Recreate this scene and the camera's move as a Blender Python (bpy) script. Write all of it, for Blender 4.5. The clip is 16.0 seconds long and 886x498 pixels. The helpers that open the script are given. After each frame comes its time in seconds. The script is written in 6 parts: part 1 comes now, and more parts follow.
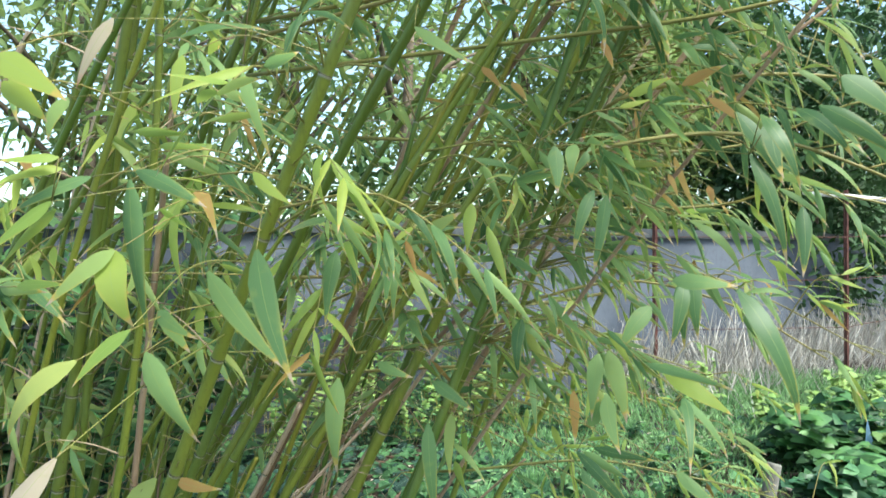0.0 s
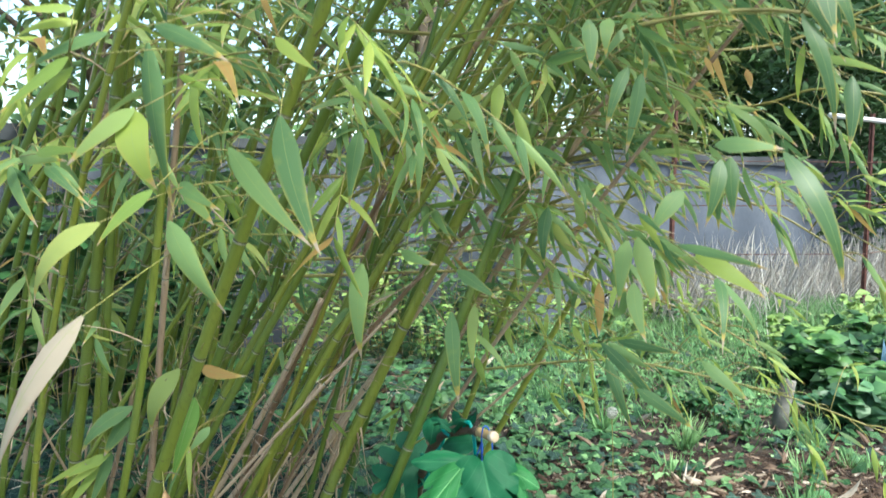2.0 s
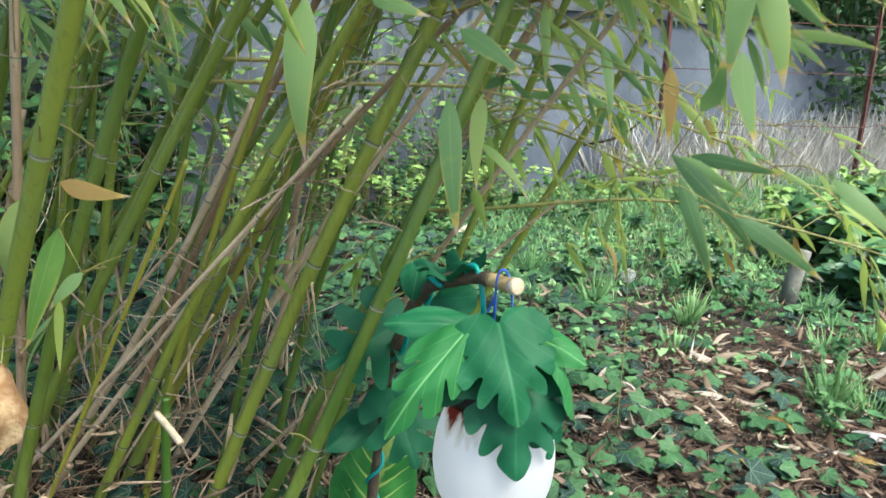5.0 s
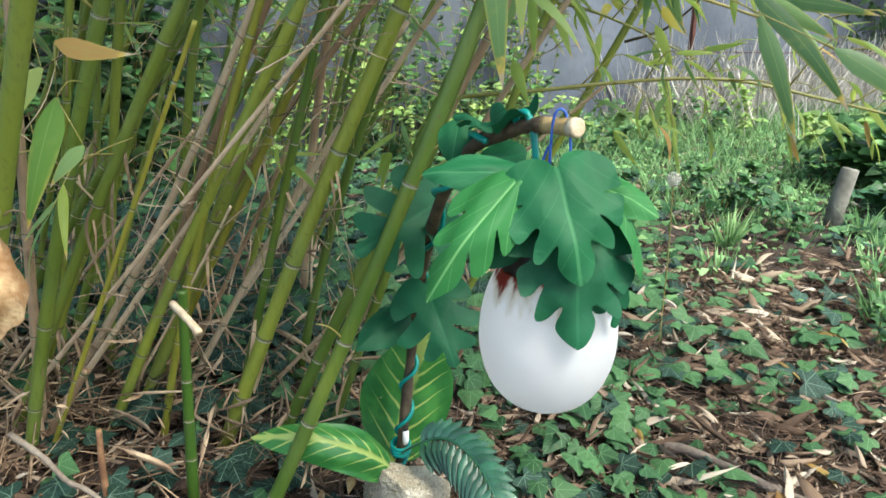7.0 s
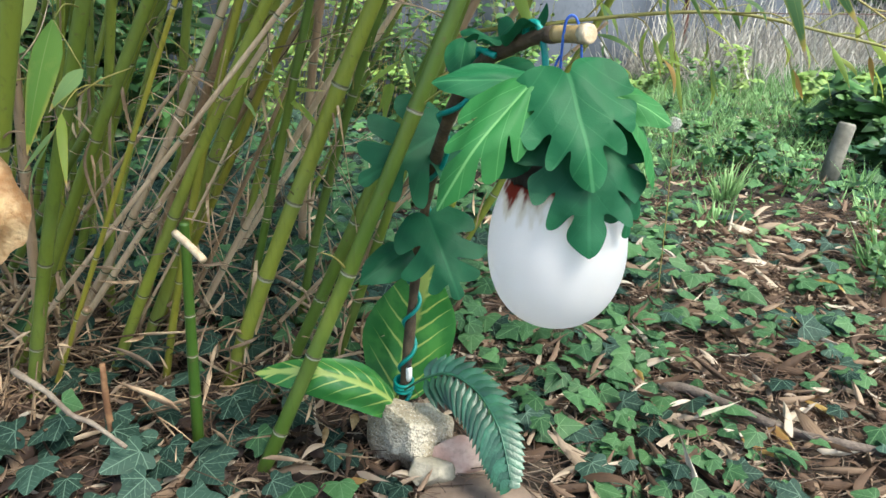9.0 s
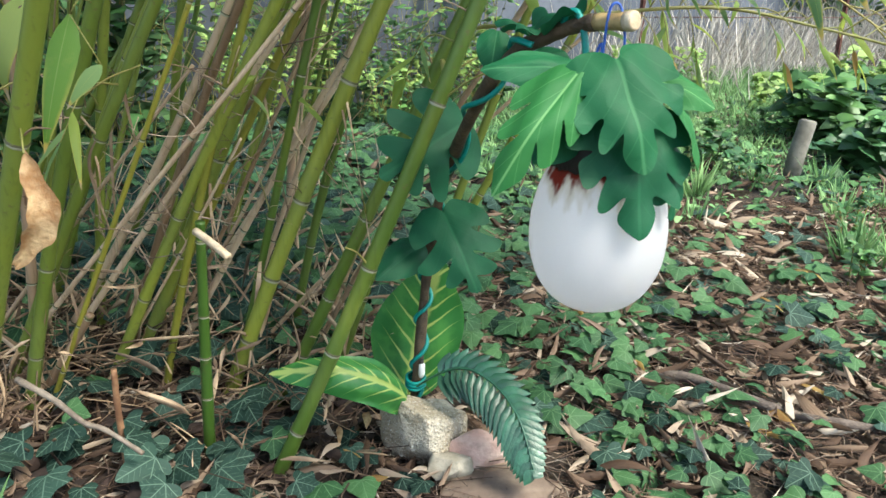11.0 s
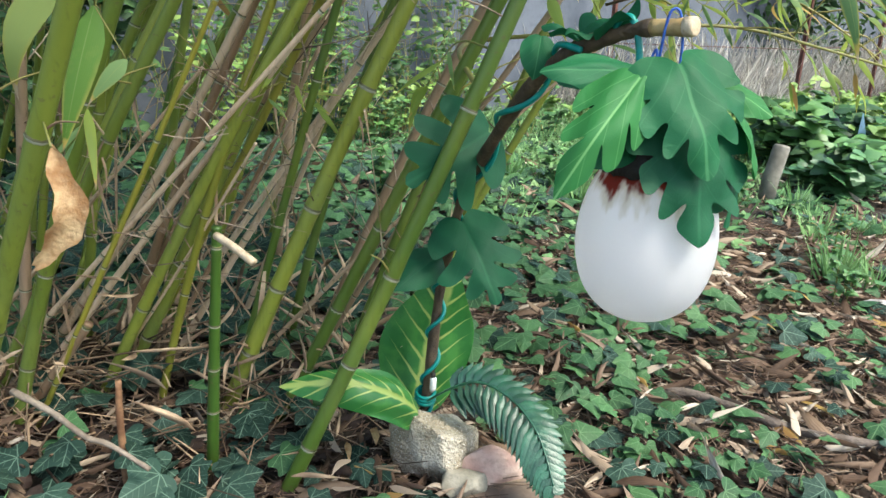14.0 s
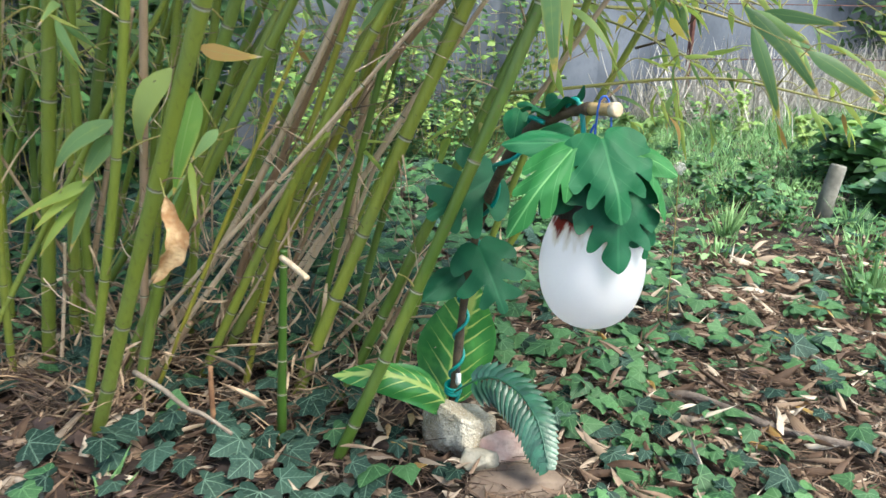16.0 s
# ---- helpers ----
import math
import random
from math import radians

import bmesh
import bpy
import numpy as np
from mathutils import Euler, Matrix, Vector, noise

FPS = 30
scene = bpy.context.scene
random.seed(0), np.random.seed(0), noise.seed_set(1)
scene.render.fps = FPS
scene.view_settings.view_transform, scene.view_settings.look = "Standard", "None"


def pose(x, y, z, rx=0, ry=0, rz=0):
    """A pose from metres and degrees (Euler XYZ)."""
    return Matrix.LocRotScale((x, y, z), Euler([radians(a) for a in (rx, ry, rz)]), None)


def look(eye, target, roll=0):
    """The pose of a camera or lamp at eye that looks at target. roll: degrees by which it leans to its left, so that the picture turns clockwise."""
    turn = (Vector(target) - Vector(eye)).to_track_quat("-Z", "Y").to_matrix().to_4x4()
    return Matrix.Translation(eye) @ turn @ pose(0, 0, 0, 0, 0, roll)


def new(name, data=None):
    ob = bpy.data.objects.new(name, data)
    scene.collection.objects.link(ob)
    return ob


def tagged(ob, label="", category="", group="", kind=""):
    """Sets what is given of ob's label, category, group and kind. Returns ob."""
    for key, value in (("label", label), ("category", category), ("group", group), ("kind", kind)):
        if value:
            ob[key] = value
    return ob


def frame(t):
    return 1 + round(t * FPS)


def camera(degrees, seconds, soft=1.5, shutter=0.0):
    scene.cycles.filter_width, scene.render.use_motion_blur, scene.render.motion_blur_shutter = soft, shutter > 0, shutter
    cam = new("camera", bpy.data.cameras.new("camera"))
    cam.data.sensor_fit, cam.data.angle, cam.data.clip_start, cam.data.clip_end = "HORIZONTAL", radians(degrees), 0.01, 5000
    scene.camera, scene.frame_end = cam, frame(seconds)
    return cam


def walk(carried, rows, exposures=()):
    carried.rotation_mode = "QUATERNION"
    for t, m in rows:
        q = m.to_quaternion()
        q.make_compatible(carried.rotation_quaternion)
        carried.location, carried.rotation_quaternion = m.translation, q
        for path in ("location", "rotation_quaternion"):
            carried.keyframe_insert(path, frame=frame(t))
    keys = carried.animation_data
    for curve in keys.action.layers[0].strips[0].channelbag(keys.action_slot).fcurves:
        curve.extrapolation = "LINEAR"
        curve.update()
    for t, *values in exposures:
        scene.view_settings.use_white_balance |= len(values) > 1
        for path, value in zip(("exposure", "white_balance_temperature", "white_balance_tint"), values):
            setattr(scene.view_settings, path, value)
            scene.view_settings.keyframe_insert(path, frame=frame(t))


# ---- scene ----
cam = camera(61.6, 16.0, shutter=0.6)
PATH = [
    (0, (0.036, -0.029, 1.359), (0.009, 1.971, 1.365), -0.1),
    (0.5, (0.028, -0.021, 1.339), (-0.011, 1.978, 1.297), -0.1),
    (1, (0.022, -0.015, 1.308), (-0.019, 1.983, 1.231), -0.1),
    (1.5, (0.017, -0.009, 1.291), (-0.026, 1.987, 1.168), 0.2),
    (2, (0.01, 0.002, 1.261), (-0.051, 1.993, 1.085), 0.3),
    (2.5, (-0.017, 0.038, 1.22), (-0.074, 2.024, 0.988), 0.2),
    (3, (-0.086, 0.099, 1.204), (-0.104, 2.08, 0.931), 0.8),
    (3.5, (-0.073, 0.235, 1.147), (-0.03, 2.212, 0.845), 1.2),
    (4, (-0.043, 0.355, 1.098), (0.013, 2.325, 0.76), 1.8),
    (4.2, (-0.042, 0.405, 1.09), (0.014, 2.37, 0.71), 2.2),
    (6.3, (-0.062, 0.626, 0.908), (-0.052, 2.547, 0.353), 1.2),
    (6.5, (-0.068, 0.628, 0.898), (-0.059, 2.544, 0.326), 1.1),
    (7, (-0.067, 0.637, 0.88), (-0.079, 2.541, 0.268), 0.8),
    (7.5, (-0.081, 0.64, 0.857), (-0.098, 2.535, 0.217), 0.8),
    (8, (-0.086, 0.642, 0.841), (-0.099, 2.529, 0.179), 0.9),
    (8.5, (-0.084, 0.636, 0.823), (-0.083, 2.516, 0.138), 1.1),
    (8.7, (-0.082, 0.628, 0.819), (-0.082, 2.507, 0.134), 0.9),
    (10.8, (-0.178, 0.612, 0.803), (-0.054, 2.491, 0.129), 0.6),
    (11, (-0.191, 0.614, 0.795), (-0.059, 2.496, 0.129), 0.6),
    (11.5, (-0.223, 0.628, 0.79), (-0.078, 2.51, 0.128), 0.5),
    (12, (-0.256, 0.635, 0.787), (-0.07, 2.515, 0.131), 1.0),
    (12.5, (-0.278, 0.642, 0.776), (-0.052, 2.522, 0.133), 1.6),
    (13, (-0.292, 0.644, 0.769), (-0.037, 2.527, 0.147), 2.1),
    (13.5, (-0.294, 0.646, 0.769), (-0.037, 2.533, 0.16), 2.4),
    (14, (-0.292, 0.641, 0.767), (-0.049, 2.53, 0.158), 2.5),
    (14.5, (-0.269, 0.623, 0.779), (-0.073, 2.515, 0.16), 2.5),
    (15, (-0.217, 0.561, 0.806), (-0.109, 2.46, 0.186), 1.9),
    (15.5, (-0.179, 0.454, 0.854), (-0.146, 2.36, 0.247), 1.3),
    (16, (-0.175, 0.35, 0.885), (-0.181, 2.26, 0.292), 0.8),
]
walk(cam, [(t, look(eye, target, roll)) for t, eye, target, roll in PATH], exposures=[(0, 1.70, 6350, -1), (3, 1.78, 6250, 1), (4.2, 1.78, 6300, 1), (7, 1.76, 6700, 2), (15, 1.77, 6700, 4), (16, 1.87, 6600, 4)])

# ---- light ----
world = bpy.data.worlds.new("sky")
scene.world = world
world.use_nodes = True
wn = world.node_tree.nodes
sky = wn.new("ShaderNodeTexSky")
sky.sky_type, sky.sun_disc = "NISHITA", False
sky.sun_elevation, sky.sun_rotation = radians(55), radians(128)
sky.air_density, sky.dust_density, sky.ozone_density = 1.0, 1.8, 0.5
wn["Background"].inputs["Strength"].default_value = 0.135
world.node_tree.links.new(sky.outputs[0], wn["Background"].inputs["Color"])
sun = new("sun", bpy.data.lights.new("sun", "SUN"))
sun.data.energy, sun.data.angle, sun.data.color = 2.35, radians(20), (1.0, 0.96, 0.9)
sun.matrix_world = look((0, 0, 0), (-0.45, 0.35, -0.82))


# ---- materials ----
class Nodes:
    """A small wrapper round one node tree."""

    def __init__(self, name):
        self.mat = bpy.data.materials.new(name)
        self.mat.use_nodes = True
        self.tree = self.mat.node_tree
        self.tree.nodes.clear()
        self.out = self.tree.nodes.new("ShaderNodeOutputMaterial")

    def put(self, socket, value):
        if isinstance(value, bpy.types.NodeSocket):
            self.tree.links.new(value, socket)
        elif isinstance(value, tuple) and len(value) == 3 and socket.type == "RGBA":
            socket.default_value = (*value, 1)
        else:
            socket.default_value = value

    def add(self, kind, outlet=0, **given):
        node = self.tree.nodes.new(kind)
        for key, value in given.items():
            if key == "operation":
                node.operation = value
            else:
                self.put(node.inputs[int(key[1:]) if key[1:].isdigit() else key.replace("_", " ")], value)
        return node.outputs[outlet]

    def math(self, op, a, b=0.0, c=0.0):
        return self.add("ShaderNodeMath", operation=op, i0=a, i1=b, i2=c)

    def mix(self, fac, a, b):
        node = self.tree.nodes.new("ShaderNodeMix")
        node.data_type = "RGBA"
        for i, v in ((0, fac), (6, a), (7, b)):
            self.put(node.inputs[i], v)
        return node.outputs[2]

    def step(self, v, low, high):
        node = self.tree.nodes.new("ShaderNodeMapRange")
        node.interpolation_type = "SMOOTHSTEP"
        for i, x in ((0, v), (1, low), (2, high), (3, 0.0), (4, 1.0)):
            self.put(node.inputs[i], x)
        return node.outputs[0]

    def place(self):
        return self.add("ShaderNodeNewGeometry")

    def uv(self):
        sep = self.tree.nodes.new("ShaderNodeSeparateXYZ")
        self.put(sep.inputs[0], self.add("ShaderNodeTexCoord", 2))
        return sep.outputs[0], sep.outputs[1]

    def noise(self, scale, detail=4.0, vector=None):
        return self.add("ShaderNodeTexNoise", Vector=vector or self.place(), Scale=scale, Detail=detail)

    def chance(self):
        """A random number for each object and each loose piece of a mesh."""
        a = self.add("ShaderNodeObjectInfo", 5)
        b = self.add("ShaderNodeNewGeometry", 8)
        return self.math("FRACT", self.math("ADD", a, b))

    def ramp(self, v, *stops):
        node = self.tree.nodes.new("ShaderNodeValToRGB")
        self.put(node.inputs[0], v)
        e = node.color_ramp.elements
        while len(e) < len(stops):
            e.new(0.5)
        for k, (p, c) in zip(e, stops):
            k.position, k.color = p, (*c, 1)
        return node.outputs[0]

    def bump(self, height, strength=0.3, distance=0.01):
        return self.add("ShaderNodeBump", Height=height, Strength=strength, Distance=distance)

    def finish(self, colour, rough=0.6, normal=None, metal=0.0, gloss=0.5, thin=0.0, thin_colour=None):
        p = self.tree.nodes.new("ShaderNodeBsdfPrincipled")
        self.put(p.inputs["Base Color"], colour)
        self.put(p.inputs["Roughness"], rough)
        self.put(p.inputs["Metallic"], metal)
        self.put(p.inputs["Specular IOR Level"], gloss)
        if normal is not None:
            self.put(p.inputs["Normal"], normal)
        shader = p.outputs[0]
        if thin:
            t = self.add("ShaderNodeBsdfTranslucent", Color=thin_colour or colour)
            m = self.tree.nodes.new("ShaderNodeMixShader")
            self.put(m.inputs[0], thin)
            self.put(m.inputs[1], shader)
            self.put(m.inputs[2], t)
            shader = m.outputs[0]
        self.tree.links.new(shader, self.out.inputs[0])
        return self.mat


def bamboo_leaf_material(name, stops, tip, tip_at=0.86, rough=0.5, rim=(0.52, 0.45, 0.10), turning=(0.62, 0.46, 0.12)):
    n = Nodes(name)
    u, v = n.uv()
    c = n.ramp(n.chance(), *stops)
    vein = n.math("SINE", n.math("MULTIPLY", u, 105.0))
    c = n.mix(n.math("MULTIPLY", n.step(vein, 0.2, 1.0), 0.05), c, (0.30, 0.40, 0.16))
    rib = n.step(n.math("ABSOLUTE", n.math("SUBTRACT", u, 0.5)), 0.03, 0.0)
    c = n.mix(n.math("MULTIPLY", rib, 0.5), c, (0.34, 0.44, 0.14))
    blotch = n.noise(35.0, 3.0)
    c = n.mix(n.math("MULTIPLY", n.step(blotch, 0.55, 0.8), 0.3), c, (0.36, 0.42, 0.10))
    wob = n.math("ADD", v, n.math("MULTIPLY", n.math("SUBTRACT", n.noise(60.0, 2.0), 0.5), 0.22))
    edge = n.math("MULTIPLY", n.step(n.math("ABSOLUTE", n.math("SUBTRACT", u, 0.5)), 0.33, 0.49), n.step(wob, 0.2, 0.85))
    c = n.mix(n.math("MULTIPLY", edge, 0.75), c, rim)
    c = n.mix(n.step(wob, tip_at - 0.06, tip_at + 0.02), c, turning)
    c = n.mix(n.step(wob, tip_at, tip_at + 0.07), c, tip)
    return n.finish(c, rough, n.bump(vein, 0.05, 0.001), gloss=0.4, thin=0.52)


LEAF = bamboo_leaf_material("bamboo_leaf", ((0.0, (0.10, 0.20, 0.078)), (0.35, (0.175, 0.305, 0.115)), (0.7, (0.265, 0.405, 0.145)), (0.93, (0.34, 0.45, 0.14)), (1.0, (0.42, 0.47, 0.13))), (0.58, 0.45, 0.33), 0.86, 0.5)
LEAF_GOLD = bamboo_leaf_material("golden_leaf", ((0.0, (0.34, 0.38, 0.06)), (1.0, (0.58, 0.43, 0.07))), (0.55, 0.36, 0.16), 0.9)
# yellowing leaves, and the bright tone painted for backlit shoots
LEAF_YELLOW = bamboo_leaf_material("yellowing_and_lit_leaf", ((0.0, (0.25, 0.375, 0.078)), (1.0, (0.42, 0.50, 0.105))), (0.55, 0.40, 0.24), 0.9)
LEAF_FRESH = bamboo_leaf_material("fresh_leaf", ((0.0, (0.09, 0.22, 0.03)), (1.0, (0.15, 0.30, 0.05))), (0.5, 0.4, 0.2), 0.95)
LEAF_DEEP = bamboo_leaf_material("deep_green_leaf", ((0.0, (0.066, 0.15, 0.056)), (1.0, (0.135, 0.25, 0.09))), (0.55, 0.42, 0.30), 0.88, 0.4)
LEAF_DRY = bamboo_leaf_material("dry_leaf_pale", ((0.0, (0.48, 0.40, 0.27)), (1.0, (0.60, 0.50, 0.40))), (0.42, 0.23, 0.15), 0.84, 0.75, (0.44, 0.26, 0.18), (0.56, 0.40, 0.29))
LEAF_ORANGE = bamboo_leaf_material("dry_leaf_orange", ((0.0, (0.40, 0.22, 0.075)), (1.0, (0.55, 0.36, 0.12))), (0.62, 0.50, 0.36), 0.86, 0.7)


def culm_material(name, dark, light, bloom):
    n = Nodes(name)
    u, v = n.uv()
    pick = n.chance()
    c = n.mix(pick, dark, light)
    c = n.mix(n.math("MULTIPLY", n.step(n.noise(6.0, 3.0), 0.42, 0.7), 0.5), c, bloom)
    c = n.mix(n.math("MULTIPLY", n.step(n.noise(2.3, 3.0), 0.48, 0.7), 0.45), c, light)
    streak = n.noise(1.0, 4.0, n.add("ShaderNodeMapping", Vector=n.place(), Scale=(140.0, 140.0, 6.0)))
    c = n.mix(n.math("MULTIPLY", n.step(streak, 0.5, 0.74), 0.3), c, (0.06, 0.07, 0.018))
    spots = n.noise(90.0, 2.0)
    c = n.mix(n.math("MULTIPLY", n.step(spots, 0.66, 0.74), 0.5), c, (0.11, 0.09, 0.04))
    return n.finish(c, n.math("ADD", 0.36, n.math("MULTIPLY", spots, 0.2)), n.bump(streak, 0.15, 0.002), gloss=0.42)


CULM = culm_material("bamboo_culm_green", (0.06, 0.118, 0.016), (0.235, 0.262, 0.038), (0.145, 0.195, 0.055))
CULM_YELLOW = culm_material("bamboo_culm_yellow", (0.17, 0.175, 0.022), (0.33, 0.28, 0.04), (0.2, 0.21, 0.035))
CULM_DEEP = culm_material("bamboo_culm_deep_green", (0.022, 0.062, 0.008), (0.045, 0.10, 0.013), (0.04, 0.09, 0.016))
CULM_DEAD = culm_material("bamboo_culm_dead", (0.21, 0.125, 0.07), (0.58, 0.435, 0.30), (0.38, 0.245, 0.16))
TWIG = culm_material("bamboo_twig", (0.17, 0.19, 0.04), (0.33, 0.27, 0.09), (0.24, 0.2, 0.07))


def ring_material():
    n = Nodes("bamboo_node_ring")
    u, v = n.uv()
    c = n.ramp(v, (0.0, (0.15, 0.18, 0.05)), (0.2, (0.38, 0.38, 0.29)), (0.44, (0.44, 0.43, 0.34)), (0.52, (0.04, 0.04, 0.02)), (0.78, (0.06, 0.055, 0.025)), (1.0, (0.19, 0.21, 0.05)))
    return n.finish(n.mix(n.math("MULTIPLY", n.noise(50.0), 0.4), c, (0.19, 0.19, 0.07)), 0.6)


RING = ring_material()


def plain(name, c1, c2, scale, rough=0.7, bump=0.3, depth=0.004, by_piece=0.0, thin=0.0, gloss=0.4, fine=6.0):
    """A two-tone noisy surface, varied from piece to piece."""
    n = Nodes(name)
    big = n.noise(scale, 5.0)
    small = n.noise(scale * fine, 4.0)
    c = n.mix(n.step(big, 0.35, 0.68), c1, c2)
    c = n.mix(n.math("MULTIPLY", n.step(small, 0.45, 0.75), 0.45), c, tuple(0.5 * (a + b) * 0.55 for a, b in zip(c1, c2)))
    if by_piece:
        k = n.math("ADD", 1.0 - by_piece, n.math("MULTIPLY", n.chance(), 2 * by_piece))
        hsv = n.tree.nodes.new("ShaderNodeHueSaturation")
        n.put(hsv.inputs["Value"], k)
        n.put(hsv.inputs["Color"], c)
        c = hsv.outputs[0]
    return n.finish(c, rough, n.bump(small, bump, depth), gloss=gloss, thin=thin)


SOIL = plain("soil_and_leaf_mould", (0.016, 0.012, 0.009), (0.05, 0.037, 0.027), 9.0, 0.95, 0.8, 0.02)
LITTER = Nodes("fallen_leaf")
_u, _v = LITTER.uv()
_c = LITTER.ramp(LITTER.chance(), (0.0, (0.024, 0.016, 0.012)), (0.35, (0.085, 0.055, 0.04)), (0.66, (0.235, 0.168, 0.12)), (0.88, (0.44, 0.355, 0.27)), (1.0, (0.62, 0.55, 0.46)))
_w = LITTER.math("SINE", LITTER.math("MULTIPLY", _u, 60.0))
_c = LITTER.mix(LITTER.math("MULTIPLY", LITTER.noise(70.0), 0.4), _c, (0.2, 0.11, 0.06))
LITTER = LITTER.finish(_c, 0.75, LITTER.bump(_w, 0.2, 0.002), thin=0.15, gloss=0.3)
SHEATH = plain("dry_sheath", (0.25, 0.16, 0.10), (0.54, 0.40, 0.265), 14.0, 0.8, 0.4, by_piece=0.55, thin=0.1)
DRY_TWIG = plain("dry_twig", (0.13, 0.08, 0.05), (0.44, 0.33, 0.25), 9.0, 0.8, 0.3, by_piece=0.6)
BLEACHED = plain("bleached_leaf", (0.38, 0.34, 0.33), (0.58, 0.54, 0.53), 25.0, 0.7, 0.4, thin=0.2)
SCRAP = plain("pale_blue_plastic", (0.36, 0.55, 0.72), (0.50, 0.68, 0.82), 12.0, 0.35, 0.3, thin=0.2)
STRAW = plain("dry_straw", (0.055, 0.033, 0.02), (0.31, 0.21, 0.13), 9.0, 0.85, 0.3, by_piece=0.6)
CANE_BROWN = plain("brown_cane", (0.15, 0.07, 0.035), (0.30, 0.16, 0.08), 30.0, 0.7, 0.5)
CURL = plain("curled_dry_leaf", (0.33, 0.165, 0.065), (0.62, 0.43, 0.235), 38.0, 0.75, 0.6, thin=0.25, fine=5.0)
FALLEN = plain("fallen_branch_bark", (0.085, 0.066, 0.055), (0.19, 0.15, 0.125), 28.0, 0.9, 0.8)
# decayed brown leaves, with the shade under the clump put into the tone
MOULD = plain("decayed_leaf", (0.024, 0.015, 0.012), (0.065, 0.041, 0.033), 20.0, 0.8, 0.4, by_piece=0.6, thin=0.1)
NEEDLE = plain("dry_needle", (0.06, 0.035, 0.025), (0.18, 0.118, 0.082), 20.0, 0.85, by_piece=0.45)
STICK = plain("grey_brown_stick", (0.19, 0.145, 0.11), (0.33, 0.27, 0.21), 30.0, 0.85, 0.6, by_piece=0.25)


def ivy_material(name, dark, light, vein_colour, vein_strength, gloss=0.22):
    n = Nodes(name)
    u, v = n.uv()
    c = n.ramp(n.chance(), (0.0, dark), (0.75, light), (1.0, tuple(1.45 * a for a in light)))
    c = n.mix(n.math("MULTIPLY", n.step(n.noise(45.0), 0.5, 0.75), 0.4), c, tuple(0.6 * a for a in dark))
    across = n.math("SUBTRACT", u, 0.5)
    total = None
    for a in (0.0, 0.75, -0.75, 1.5, -1.5):
        ca, sa = math.cos(a), math.sin(a)
        along = n.math("ADD", n.math("MULTIPLY", v, ca), n.math("MULTIPLY", across, sa))
        off = n.math("ABSOLUTE", n.math("SUBTRACT", n.math("MULTIPLY", across, ca), n.math("MULTIPLY", v, sa)))
        line = n.math("MULTIPLY", n.step(off, 0.017, 0.005), n.step(along, 0.0, 0.02))
        rung = n.math("FRACT", n.math("SUBTRACT", n.math("MULTIPLY", along, 7.0), n.math("MULTIPLY", off, 6.0)))
        side = n.math("MULTIPLY", n.step(n.math("ABSOLUTE", n.math("SUBTRACT", rung, 0.5)), 0.09, 0.03), n.step(n.math("SUBTRACT", n.math("MULTIPLY", along, 0.36), off), 0.0, 0.03))
        line = n.math("MAXIMUM", line, n.math("MULTIPLY", side, 0.45))
        total = line if total is None else n.math("MAXIMUM", total, line)
    c = n.mix(n.math("MULTIPLY", total, vein_strength), c, vein_colour)
    return n.finish(c, 0.55, n.bump(total, 0.3, 0.003), gloss=gloss, thin=0.12)


# dark ivy; clump shade and bluish sky sheen are put into its colour
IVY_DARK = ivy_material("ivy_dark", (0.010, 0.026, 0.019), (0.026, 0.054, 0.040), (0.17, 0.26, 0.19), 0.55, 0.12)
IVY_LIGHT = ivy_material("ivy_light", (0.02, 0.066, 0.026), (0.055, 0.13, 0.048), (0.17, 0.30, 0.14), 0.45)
GRASS = plain("green_grass", (0.12, 0.26, 0.09), (0.26, 0.42, 0.175), 5.0, 0.6, 0.1, by_piece=0.35, thin=0.3)
HAY = plain("dry_tall_grass", (0.39, 0.365, 0.325), (0.55, 0.515, 0.46), 6.0, 0.8, 0.1, by_piece=0.3, thin=0.2)
WEED = plain("weed_leaf", (0.03, 0.095, 0.032), (0.10, 0.215, 0.062), 3.0, 0.45, 0.2, by_piece=0.6, thin=0.3)
BRAMBLE = plain("bramble_leaf", (0.026, 0.085, 0.036), (0.085, 0.19, 0.07), 3.0, 0.42, 0.2, by_piece=0.6, thin=0.25)
WEED_LIGHT = plain("pale_weed_leaf", (0.16, 0.28, 0.07), (0.31, 0.43, 0.125), 3.0, 0.5, 0.2, by_piece=0.4, thin=0.35)
TREE_LEAF = plain("tree_leaf", (0.17, 0.255, 0.08), (0.31, 0.40, 0.145), 1.2, 0.45, 0.1, by_piece=0.4, thin=0.52)
HEDGE_LEAF = plain("hedge_leaf", (0.03, 0.075, 0.026), (0.08, 0.155, 0.05), 1.5, 0.6, 0.1, by_piece=0.4, thin=0.2)
BARK = plain("bark", (0.10, 0.075, 0.05), (0.20, 0.155, 0.11), 12.0, 0.9, 0.8, 0.01)
WALL = plain("grey_render", (0.062, 0.074, 0.097), (0.108, 0.123, 0.153), 1.4, 0.85, 0.35, 0.006, fine=14.0)
COPING = plain("dark_coping", (0.035, 0.04, 0.045), (0.075, 0.08, 0.085), 4.0, 0.6, 0.3)
RUST = plain("rusty_steel", (0.075, 0.028, 0.022), (0.15, 0.06, 0.045), 18.0, 0.8, 0.5)
WHITE_PAINT = plain("white_painted_rail", (0.55, 0.54, 0.53), (0.66, 0.65, 0.63), 6.0, 0.5, 0.2)
